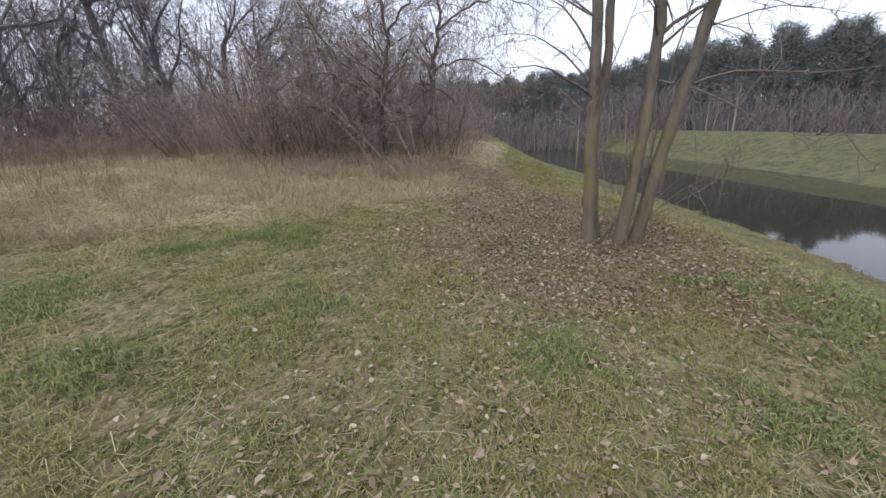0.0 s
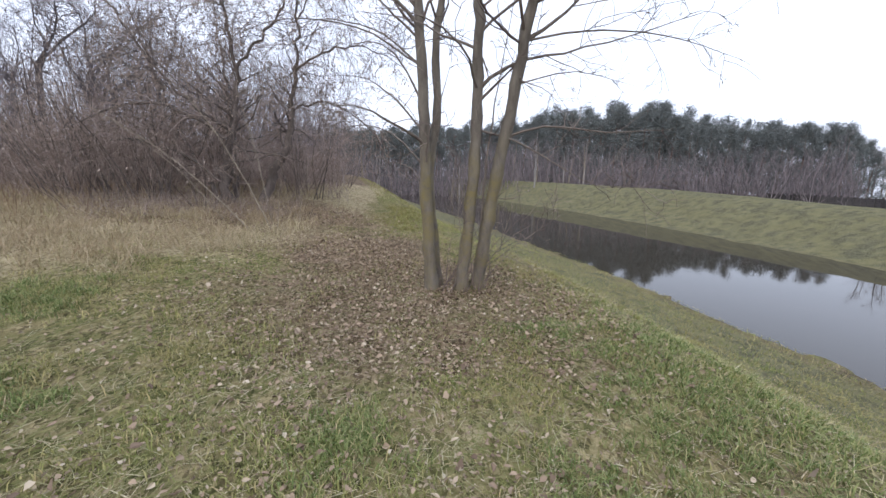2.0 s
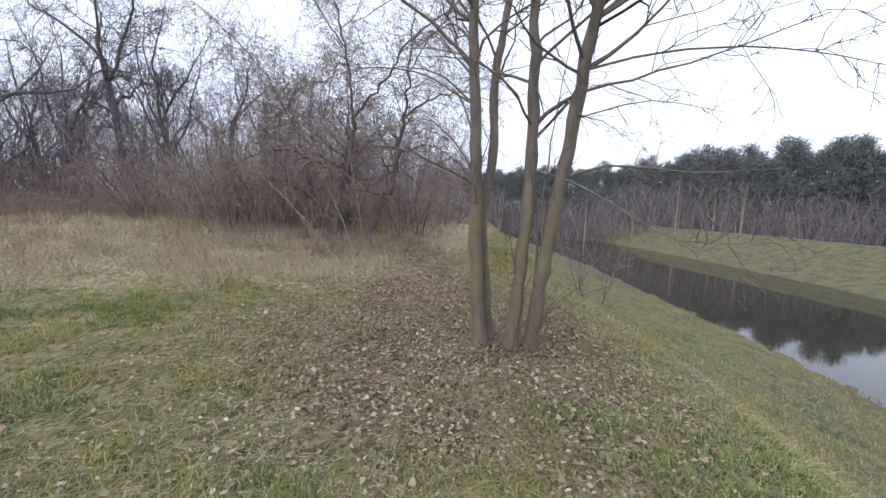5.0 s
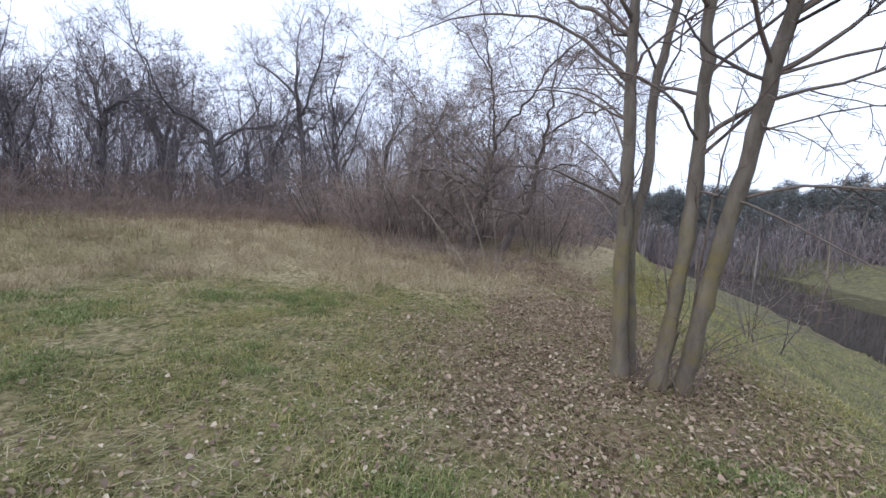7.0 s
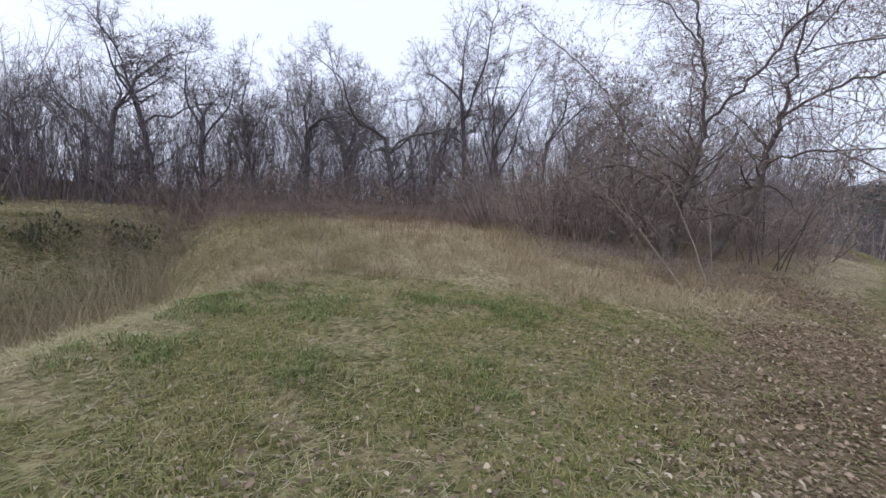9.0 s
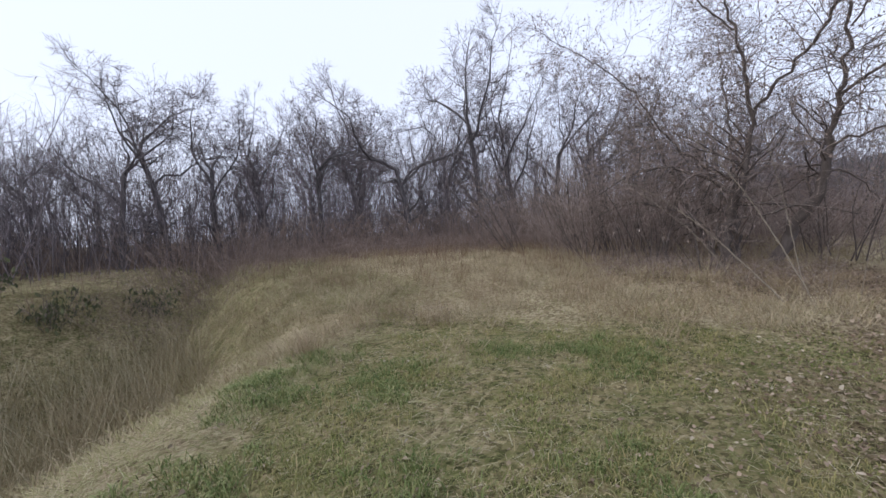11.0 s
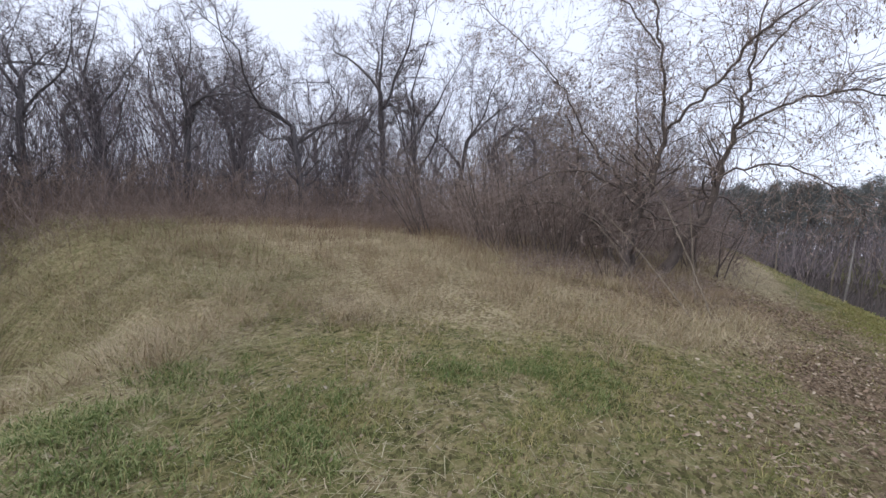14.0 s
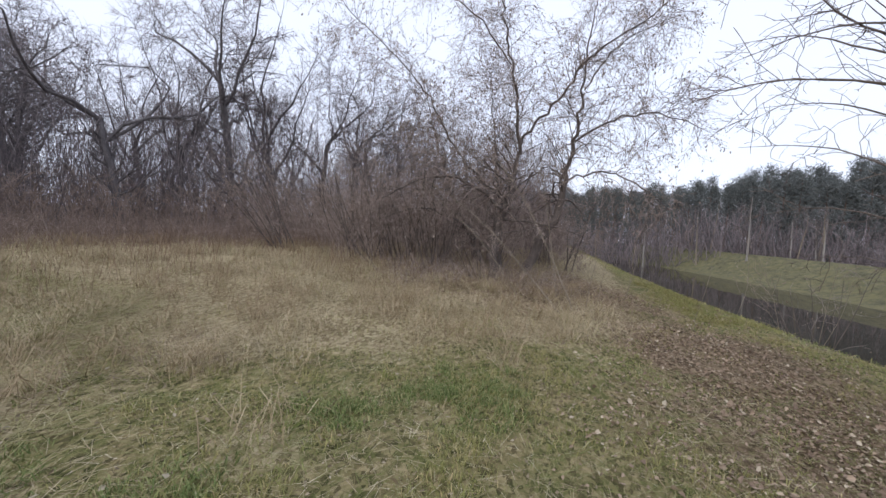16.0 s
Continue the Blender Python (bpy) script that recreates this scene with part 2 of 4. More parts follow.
def tubes(name, lines, sides, material):
    """Tapered round stems along polylines of (x, y, z, radius)."""
    verts, faces = [], []
    ang = np.arange(sides) * 2 * math.pi / sides
    ca, sa = np.cos(ang), np.sin(ang)
    for ln in lines:
        a = np.asarray(ln, float)
        if len(a) == 2 and sides == 3:
            # a last twig runs out to a point
            (x, y, z, r), (x1, y1, z1, _) = a.tolist()
            dx, dy, dz = x1 - x, y1 - y, z1 - z
            flat = math.hypot(dx, dy) + 1e-9
            ux, uy = -dy / flat * r, dx / flat * r
            full = math.sqrt(dx * dx + dy * dy + dz * dz) + 1e-9
            wx, wy, wz = -dz * uy / full, dz * ux / full, (dx * uy - dy * ux) / full
            b0 = len(verts)
            verts.extend(((x + ux, y + uy, z), (x - 0.5 * ux + 0.866 * wx, y - 0.5 * uy + 0.866 * wy, z + 0.866 * wz), (x - 0.5 * ux - 0.866 * wx, y - 0.5 * uy - 0.866 * wy, z - 0.866 * wz), (x1, y1, z1)))
            faces.extend(((b0, b0 + 1, b0 + 3), (b0 + 1, b0 + 2, b0 + 3), (b0 + 2, b0, b0 + 3)))
            continue
        p, r = a[:, :3], a[:, 3]
        d = np.gradient(p, axis=0)
        d /= np.linalg.norm(d, axis=1)[:, None] + 1e-9
        ref = np.array((1.0, 0, 0)) if abs(d[0, 2]) > 0.7 else np.array((0, 0, 1.0))
        u = np.cross(d, ref)
        u /= np.linalg.norm(u, axis=1)[:, None] + 1e-9
        w = np.cross(d, u)
        ring = p[:, None] + r[:, None, None] * (u[:, None] * ca[None, :, None] + w[:, None] * sa[None, :, None])
        b0 = len(verts)
        verts.extend(ring.reshape(-1, 3).tolist())
        for i in range(len(a) - 1):
            for k in range(sides):
                k2 = (k + 1) % sides
                faces.append((b0 + i * sides + k, b0 + i * sides + k2, b0 + (i + 1) * sides + k2, b0 + (i + 1) * sides + k))
    return shape(name, verts, faces, material, True)


def part(name, me, parent, label=""):
    ob = new(name, me)
    ob.parent = parent
    if label:
        tagged(ob, label)
    return ob


def root(name, m, label, category, group="", kind=""):
    ob = new(name)
    ob.matrix_basis = m
    return tagged(ob, label, category, group, kind)


def smooth_line(pts, radii, step=0.25, wob=0.0, rng=None):
    """A rounded polyline with radii through a few control points."""
    p, r = np.array(pts, float), np.array(radii, float)
    seg = np.linalg.norm(np.diff(p, axis=0), axis=1)
    s = np.r_[0, np.cumsum(seg)]
    n = max(4, int(s[-1] / step))
    q = np.linspace(0, s[-1], n)
    tan = np.gradient(p, s, axis=0)
    out = np.empty((n, 4))
    for i, v in enumerate(q):
        k = min(int(np.searchsorted(s, v, "right")) - 1, len(s) - 2)
        h = s[k + 1] - s[k]
        u = (v - s[k]) / h
        h00, h10, h01, h11 = 2*u**3 - 3*u**2 + 1, u**3 - 2*u**2 + u, -2*u**3 + 3*u**2, u**3 - u**2
        out[i, :3] = h00 * p[k] + h10 * h * tan[k] + h01 * p[k + 1] + h11 * h * tan[k + 1]
        out[i, 3] = r[k] + (r[k + 1] - r[k]) * u
    if wob and rng is not None:
        out[1:-1, :3] += rng.normal(0, wob, (n - 2, 3)) * np.minimum(1, out[1:-1, 3:4] * 20)
    return out


def sprout(rng, lines, per_m, length, spread, rise, points=4, ratio=0.55, start=0.25, taper=0.25, droop=0.0, floor_r=0.0012, crook=0.16):
    """Side shoots from each parent line; longer ones nearer its root."""
    made = []
    for a in lines:
        a = np.asarray(a)
        seg = np.linalg.norm(np.diff(a[:, :3], axis=0), axis=1)
        total = seg.sum()
        n = rng.poisson(per_m * total * (1 - start))
        for _ in range(n):
            f = start + (1 - start) * rng.random() ** 0.85
            i = min(int(f * (len(a) - 1)), len(a) - 2)
            u = f * (len(a) - 1) - i
            base = a[i] * (1 - u) + a[i + 1] * u
            d = a[i + 1, :3] - a[i, :3]
            d = d / (math.sqrt(d @ d) + 1e-9)
            e = rng.normal(size=3)
            side = np.array((d[1] * e[2] - d[2] * e[1], d[2] * e[0] - d[0] * e[2], d[0] * e[1] - d[1] * e[0]))
            side /= math.sqrt(side @ side) + 1e-9
            v = d * math.cos(spread) + side * math.sin(spread) + np.array((0, 0, rise))
            v /= math.sqrt(v @ v)
            ln = length * (1.15 - 0.75 * f) * rng.uniform(0.55, 1.25)
            r0 = max(base[3] * ratio, floor_r)
            q = np.empty((points, 4))
            q[0] = (*base[:3], r0)
            st = ln / (points - 1)
            for k in range(1, points):
                v = v + rng.normal(0, crook, 3) + np.array((0, 0, -droop * k / points + rise * 0.25))
                v /= math.sqrt(v @ v)
                q[k, :3] = q[k - 1, :3] + v * st
                q[k, 3] = max(r0 * (1 - (1 - taper) * k / (points - 1)), floor_r * 0.7)
            made.append(q)
    return made


# ---- lie of the land ----
def smooth(a):
    a = np.clip(a, 0, 1)
    return a * a * (3 - 2 * a)


def crest_x(y):
    return np.interp(y, [-30, 3, 4.5, 6.5, 9, 12, 20, 30, 50, 80, 140], [2.6, 2.5, 2.3, 1.75, 1.0, 0.5, -0.8, -3, -9, -20, -45])


def near_x(y):
    return np.interp(y, [-40, 5, 10, 14, 19, 24, 36, 42, 60, 100, 150], [11.6, 11.5, 11.1, 10.6, 9.9, 8.8, 6.6, 5.0, 0.5, -13, -34])


def far_x(y):
    return np.interp(y, [-40, 12, 17, 22, 27, 34, 43, 50, 62, 80, 110, 150], [25, 24.6, 23.6, 23, 22.2, 21.2, 19.0, 16.8, 12.5, 6, -6, -24])


WATER_Z = -2.9


def left_of(x, y, ax, ay, bx, by):
    dx, dy = bx - ax, by - ay
    return -((x - ax) * dy - (y - ay) * dx) / math.hypot(dx, dy)


def lump(x, y, scale, seed):
    """Cheap smooth unevenness from a few sines."""
    r = np.random.default_rng(seed)
    z = 0
    for _ in range(7):
        a, k, p = r.uniform(0, 6.28), r.uniform(0.6, 1.7) / scale, r.uniform(0, 6.28)
        z = z + np.sin((x * math.cos(a) + y * math.sin(a)) * 6.28 * k + p)
    return z / 7


def rim(x, y):
    """How far a place lies inside the hollow, past the embankment's edge and past the field's edge."""
    d1 = left_of(x, y, -2.3, -0.4, -5.5, 2.9)
    d2 = -left_of(x, y, -24, 3.3, -6.0, 3.0)
    return d1, d2


def land(x, y):
    x, y = np.asarray(x, float), np.asarray(y, float)
    z = 0.30 + 0.28 * smooth((0.8 - x) / 4.0) + 0.10 * smooth((y - 3) / 4)
    z = z + 0.40 * smooth((0.65 * y - 0.75 * x - 5.5) / 8.0) * smooth((1.5 - x) / 4)
    # reed hollow beside the embankment
    d1, d2 = rim(x, y)
    z = z - 2.1 * smooth(np.minimum(np.minimum(d1, 10.2 - d1) / 4.8, (d2 + 0.2) / 3.2))
    # bank to the canal, bed, far bank and the land behind it
    c, n, f = crest_x(y), near_x(y), far_x(y)
    u = np.clip((x - c + 0.25) / (n - c + 0.25), 0, 1)
    bank = 1 - (1 - u) ** 1.45
    z = z + (WATER_Z - z) * np.where(x > c - 0.25, smooth(np.clip(u * 3.5, 0, 1)) * bank, 0)
    bed = np.minimum(smooth((x - n) / 1.5), smooth((f - x) / 1.5))
    z = z - 0.8 * np.clip(bed, 0, 1)
    top = np.interp(y, [8, 24, 40], [-0.9, -0.55, -0.2])
    z = z + (top - WATER_Z) * np.where(x > f, smooth((x - f) / 8.0), 0)
    z = z - (top + 2.3) * smooth((x - f - 9.5) / 12)
    # the land falls away down the valley
    z = z - 0.05 * np.where(x > f, np.clip(np.hypot(x, y) - 92, 0, None), 0)
    z = z + 0.05 * lump(x, y, 2.2, 3) + 0.03 * lump(x, y, 0.8, 5)
    return z


def cover(x, y):
    """How much straw, leaf litter and moss lies at a place."""
    d1, d2 = rim(x, y)
    straw = smooth((d1 + 0.35) / 0.6) * (1 - 0.25 * smooth((d1 - 2) / 2))
    field = smooth((y - 5.7 - 0.7 * x + 0.8 * lump(x, y, 2.2, 81)) / 2.6) * smooth((0.4 - x + 0.5 * lump(x, y, 1.6, 82)) / 1.6)
    straw = np.maximum(straw, (0.82 + 0.30 * lump(x, y, 1.4, 83)) * field)
    straw = np.clip(np.maximum(straw, (0.14 + 0.55 * lump(x, y, 1.1, 84)) * smooth((crest_x(y) + 0.3 - x) / 1.0)), 0, 1)
    g1 = np.hypot((x - 0.8) / 2.4, (y - 4.5) / 2.0)
    g2 = np.hypot((x + 0.1) / 1.6, (y - 6.6) / 2.3)
    g3 = np.hypot((x + 3.0) / 3.4, (y - 9.6) / 2.6)
    litter = np.clip(np.maximum(np.maximum(1.25 - g1, 1.2 - g2), 1.35 - g3), 0, 1)
    litter = np.maximum(litter, 0.18 * smooth((2.6 - np.abs(x - 0.4)) / 1.6) * smooth((7 - y) / 2.5))
    litter = litter * smooth((crest_x(y) + 0.7 - x) / 0.8)
    litter = np.maximum(litter, 0.9 * smooth((y * 0.7 - x * 0.75 - 13.0) / 2.5) * smooth((1 - x) / 3))
    litter = np.maximum(litter, 0.42 * smooth(1.3 - np.abs(x - near_x(y) + 0.5) / 0.8))
    green = smooth((d1 - 1.6) / 1.5) * smooth((d2 + 1.0) / 2)
    straw = straw * (1 - 0.45 * np.maximum(green, smooth((d1 - 0.8) / 1.5)))
    moss = np.clip(1.1 - np.hypot((x - 0.5) / 0.8, (y - 10.8) / 3.2), 0, 1)
    moss = 0.55 * np.maximum(moss, np.clip(1.1 - np.hypot((x - 0.75) / 0.4, (y - 9.2) / 0.45), 0, 1))
    return straw, litter, moss


def build_ground():
    def axis(a, b, step, reach):  # even cells near the walk, growing outward
        core = np.arange(a, b + 1e-6, step)
        out = step * 1.07 ** np.arange(1, 140)
        grow = np.cumsum(out)
        grow = grow[grow < reach]
        return np.r_[a - grow[::-1], core, b + grow]
    xs, ys = axis(-12, 13, 0.22, 2600), axis(-4, 16, 0.22, 2600)
    X, Y = np.meshgrid(xs, ys)
    Z = land(X, Y)
    nx, ny = len(xs), len(ys)
    v = np.stack([X, Y, Z], -1).reshape(-1, 3)
    i = np.arange((ny - 1) * nx).reshape(ny - 1, nx)[:, :-1].reshape(-1)
    f = np.stack([i, i + 1, i + nx + 1, i + nx], 1)
    me = bpy.data.meshes.new("ground")
    me.from_pydata(v.tolist(), [], f.tolist())
    me.polygons.foreach_set("use_smooth", [True] * len(me.polygons))
    me.materials.append(M_GROUND)
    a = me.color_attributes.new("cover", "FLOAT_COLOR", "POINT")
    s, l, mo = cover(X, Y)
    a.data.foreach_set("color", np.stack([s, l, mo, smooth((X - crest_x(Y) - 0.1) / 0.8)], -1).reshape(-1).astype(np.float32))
    return tagged(new("ground", me), "grassy embankment ground with dead grass and fallen leaves", "ground", "", "structure")


ground = build_ground()


def build_water():
    ys = np.r_[np.arange(-40, 100, 4.0), np.arange(100, 150, 10.0)]
    v = []
    for y in ys:
        a, b = float(near_x(y)) - 0.5, float(far_x(y)) + 0.5
        for k in range(5):
            v.append((a + (b - a) * k / 4, float(y), WATER_Z + 0.03))
    f = [(i * 5 + k, i * 5 + k + 1, i * 5 + k + 6, i * 5 + k + 5) for i in range(len(ys) - 1) for k in range(4)]
    return tagged(new("water", shape("water", v, f, M_WATER, True)), "dark still canal water mirroring the sky", "water", "", "structure")


build_water()


def bits_on(rng, lines, per, size, hang=1.0):
    """Small dry leaf remnants and catkins hanging on twigs."""
    q = np.concatenate([np.asarray(a)[1:, :3] for a in lines])
    k = rng.random(len(q)) < per
    p = q[k] + rng.normal(0, 0.03, (k.sum(), 3))
    n = len(p)
    a = rng.uniform(0, 6.28, n)
    d = np.stack([np.cos(a), np.sin(a), np.zeros(n)], 1)
    s = size * rng.uniform(0.5, 1.4, n)[:, None]
    down = np.stack([rng.normal(0, 0.35, n), rng.normal(0, 0.35, n), -np.full(n, hang)], 1)
    w = d * 0.30 * s
    fold = np.cross(d, down) * 0.16 * s
    v = np.stack([p, p + down * s * 0.5 - w + fold, p + down * s, p + down * s * 0.5 + w + fold], 1)
    return v


# ---- alder clump on the crest ----
def build_alder():
    rng = np.random.default_rng(11)
    base = np.array((1.15, 4.75, float(land(1.15, 4.75)) - 0.02))
    tree = root("alder_tree", Matrix.Translation(base), "bare multi-stemmed alder with mossy lower trunks on the crest", "tree")

    def loc(pts):
        return [tuple(np.array(p) - base) for p in pts]
    stems = [
        ([(0.91, 4.85, 0.34), (0.86, 4.75, 1.0), (0.83, 4.72, 1.62), (0.79, 4.68, 2.5), (0.75, 4.65, 3.1), (0.70, 4.65, 4.2), (0.72, 4.7, 5.6)], [0.098, 0.084, 0.080, 0.070, 0.062, 0.045, 0.012]),
        ([(0.98, 4.95, 0.34), (0.91, 4.90, 1.1), (0.87, 4.86, 1.72), (0.95, 4.85, 2.25), (0.93, 4.85, 3.0), (1.04, 4.85, 3.75), (1.15, 4.9, 5.2)], [0.088, 0.074, 0.070, 0.058, 0.052, 0.042, 0.012]),
        ([(1.23, 4.74, 0.28), (1.28, 4.62, 1.13), (1.32, 4.58, 1.72), (1.33, 4.52, 2.55), (1.28, 4.42, 3.45), (1.20, 4.35, 4.5), (1.15, 4.3, 5.8)], [0.094, 0.080, 0.076, 0.068, 0.054, 0.038, 0.012]),
        ([(1.41, 4.82, 0.22), (1.48, 4.64, 1.0), (1.56, 4.50, 1.74), (1.64, 4.38, 2.32), (1.71, 4.25, 2.95), (1.77, 4.15, 3.35), (1.90, 4.0, 4.5), (2.0, 3.9, 5.8)], [0.102, 0.084, 0.080, 0.072, 0.064, 0.058, 0.040, 0.012]),
    ]
    trunks = [smooth_line(loc(p), r, 0.12, 0.006, rng) for p, r in stems]
    for a in trunks:
        a[:, 3] *= 0.80
        a[:, 3] *= 1 + 0.10 * np.sin(np.arange(len(a)) * 1.7) * rng.uniform(0.3, 1)
        a[0, 3] *= 1.25
        a[1, 3] *= 1.08
        part("trunk", tubes("trunk", [a], 10, M_ALDER), tree)
    limbs = [
        ([(0.85, 4.58, 1.93), (0.57, 4.34, 2.09), (0.23, 4.09, 2.23), (-0.14, 3.83, 2.21)], 0.026),
        ([(1.65, 4.38, 1.99), (1.88, 4.31, 2.10), (2.55, 4.19, 2.08), (3.08, 4.01, 2.10)], 0.024),
        ([(1.15, 4.48, 2.08), (1.55, 4.33, 1.98), (2.01, 4.22, 1.77), (2.42, 4.07, 1.57), (2.79, 3.87, 1.58)], 0.018),
        ([(1.08, 4.50, 2.30), (1.34, 4.43, 2.48), (1.56, 4.34, 2.63), (1.72, 4.22, 2.82)], 0.026),
        ([(1.41, 4.38, 2.42), (1.62, 4.29, 2.65), (1.75, 4.22, 2.70), (1.98, 4.13, 2.73), (2.46, 3.99, 2.83), (3.04, 3.77, 3.00)], 0.032),
        ([(1.74, 4.21, 2.82), (1.91, 4.22, 2.95), (2.14, 4.16, 3.17), (2.47, 4.05, 3.59)], 0.038),
        ([(1.10, 4.41, 2.79), (0.88, 4.50, 2.94), (0.64, 4.55, 3.10), (0.25, 4.59, 3.16)], 0.024),
        ([(1.10, 4.41, 2.78), (1.33, 4.41, 2.61), (1.42, 4.39, 2.50)], 0.018),
        ([(1.07, 4.43, 2.50), (0.90, 3.96, 2.79), (0.67, 3.80, 2.90), (0.40, 3.63, 2.86)], 0.02),
        ([(1.00, 4.61, 1.76), (0.92, 4.50, 1.99), (0.97, 4.43, 2.31), (1.04, 4.32, 2.70)], 0.022),
        ([(1.24, 4.71, 0.45), (1.28, 4.61, 0.97), (1.20, 4.52, 1.44), (1.14, 4.46, 1.69), (1.08, 4.41, 1.91)], 0.016),
        ([(1.42, 4.80, 0.42), (1.43, 4.64, 1.42), (1.47, 4.52, 2.10), (1.52, 4.41, 2.62), (1.62, 4.29, 3.36)], 0.024),
        ([(1.45, 4.58, 0.60), (1.75, 4.44, 1.03), (2.09, 4.30, 1.28)], 0.010),
        ([(1.42, 4.60, 0.51), (1.80, 4.55, 0.87), (2.23, 4.49, 1.23)], 0.008),
        ([(0.79, 4.25, 3.51), (0.43, 4.05, 3.93), (-0.16, 3.86, 4.18)], 0.03),
        ([(1.35, 4.16, 3.36), (1.03, 3.80, 3.76), (0.77, 3.41, 4.09)], 0.03),
        ([(1.88, 4.05, 3.67), (2.38, 3.80, 4.01), (3.06, 3.67, 4.18)], 0.03),
        ([(1.24, 4.28, 3.59), (1.45, 4.62, 4.01), (1.71, 5.07, 4.35)], 0.03),
        ([(0.76, 4.61, 2.75), (0.2, 4.68, 3.05), (-0.6, 4.83, 3.15), (-1.3, 4.98, 2.95)], 0.017),
        ([(0.72, 4.53, 3.1), (0.1, 4.38, 3.6), (-0.8, 4.31, 3.8), (-1.7, 4.31, 3.7)], 0.028),
        ([(0.70, 4.50, 3.5), (-0.1, 4.76, 4.1), (-1.0, 5.06, 4.4), (-2.0, 5.28, 4.3)], 0.030),
        ([(0.66, 4.46, 4.0), (0.0, 4.16, 4.7), (-0.8, 3.93, 5.1), (-1.6, 3.78, 5.2)], 0.028),
        ([(0.95, 4.50, 3.3), (0.6, 5.06, 3.7), (0.2, 5.66, 3.9), (-0.4, 6.18, 3.8)], 0.024),
        ([(0.90, 4.68, 1.7), (0.55, 4.91, 2.05), (0.15, 5.21, 2.2), (-0.35, 5.51, 2.1)], 0.016),
        ([(0.88, 4.61, 2.1), (0.50, 4.98, 2.5), (0.10, 5.36, 2.75), (-0.40, 5.66, 2.8)], 0.019),
        ([(0.86, 4.53, 2.4), (0.60, 5.06, 2.9), (0.30, 5.58, 3.2), (-0.10, 6.11, 3.3)], 0.020),
        ([(0.84, 4.46, 2.7), (0.35, 4.83, 3.1), (-0.20, 5.21, 3.3), (-0.80, 5.58, 3.3)], 0.018),
        ([(0.82, 4.38, 3.0), (0.40, 5.06, 3.5), (0.05, 5.73, 3.9), (-0.30, 6.41, 4.1)], 0.020),
        ([(0.90, 4.68, 1.5), (0.70, 5.06, 1.75), (0.45, 5.43, 1.8), (0.10, 5.81, 1.65)], 0.012),
        ([(1.80, 4.31, 3.2), (2.6, 4.31, 3.7), (3.4, 4.38, 3.8), (4.2, 4.38, 3.6)], 0.028),
        ([(1.75, 4.34, 2.85), (2.3, 4.23, 2.95), (3.0, 4.08, 2.9), (3.6, 3.93, 2.7)], 0.018),
        ([(1.70, 4.38, 2.55), (2.2, 4.31, 2.65), (2.8, 4.19, 2.5)], 0.013),
        ([(1.78, 4.31, 3.25), (2.4, 4.16, 3.7), (3.2, 4.01, 4.0), (4.2, 3.86, 4.4)], 0.030),
        ([(1.36, 4.46, 3.0), (1.9, 4.16, 3.4), (2.6, 3.86, 3.6), (3.4, 3.63, 3.6)], 0.022),
    ]
    spine = np.concatenate([a[:, :3] for a in trunks])

    def joined(p):
        # each limb springs from the nearest stem
        p = np.array(p)
        off = spine[np.argmin(np.linalg.norm(spine - p[0], axis=1))] - p[0]
        return p + off * np.linspace(1, 0, len(p))[:, None] ** 1.5
    ll = [smooth_line(joined(loc(p)), np.linspace(r * 0.66, r * 0.09, len(p)), 0.16, 0.03, rng) for p, r in limbs]
    for a in ll:
        part("limb", tubes("limb", [a], 6, M_ALIMB), tree)
    upper = [a[int(len(a) * 0.45):] for a in trunks]
    b1 = sprout(rng, upper, 5.0, 1.7, 0.95, 0.18, 8, 0.34, 0.0, 0.3, 0.05, 0.004, 0.24)
    b1 += sprout(rng, ll, 6.0, 0.85, 0.85, 0.03, 7, 0.5, 0.2, 0.35, 0.0, 0.0036, 0.26)
    b2 = sprout(rng, b1, 7.0, 0.36, 0.9, 0.08, 4, 0.6, 0.15, 0.5, 0.05, 0.0028, 0.28)
    b3 = sprout(rng, b2, 6.0, 0.11, 0.9, 0.05, 2, 0.8, 0.2, 0.6, 0.08, 0.0028)
    b3 += sprout(rng, ll, 7.0, 0.22, 0.9, 0.05, 4, 0.2, 0.25, 0.5, 0.05, 0.0026, 0.3)
    part("crown", tubes("crown", b1 + b2 + b3, 3, M_TWIG), tree, "fine bare twigs")
    # basal shoots
    sh = []
    for _ in range(22):
        a0 = rng.uniform(0, 6.28)
        p0 = np.array((1.25 + 0.26 * math.cos(a0), 4.78 + 0.18 * math.sin(a0), float(land(1.25, 4.78)) - 0.02)) - base
        d = np.array((rng.normal(0.2, 0.3), rng.normal(-0.1, 0.28), 1.0)) * rng.uniform(0.3, 0.8)
        sh.append(smooth_line([p0, p0 + d * 0.5 + rng.normal(0, 0.05, 3), p0 + d + rng.normal(0, 0.1, 3)], [0.006, 0.004, 0.002], 0.15))
    for a in sh:
        part("basal_shoot", tubes("basal_shoot", [a] + sprout(rng, [a], 4, 0.25, 0.7, 0.1, 3), 4, M_TWIG), tree)
    return tree


build_alder()


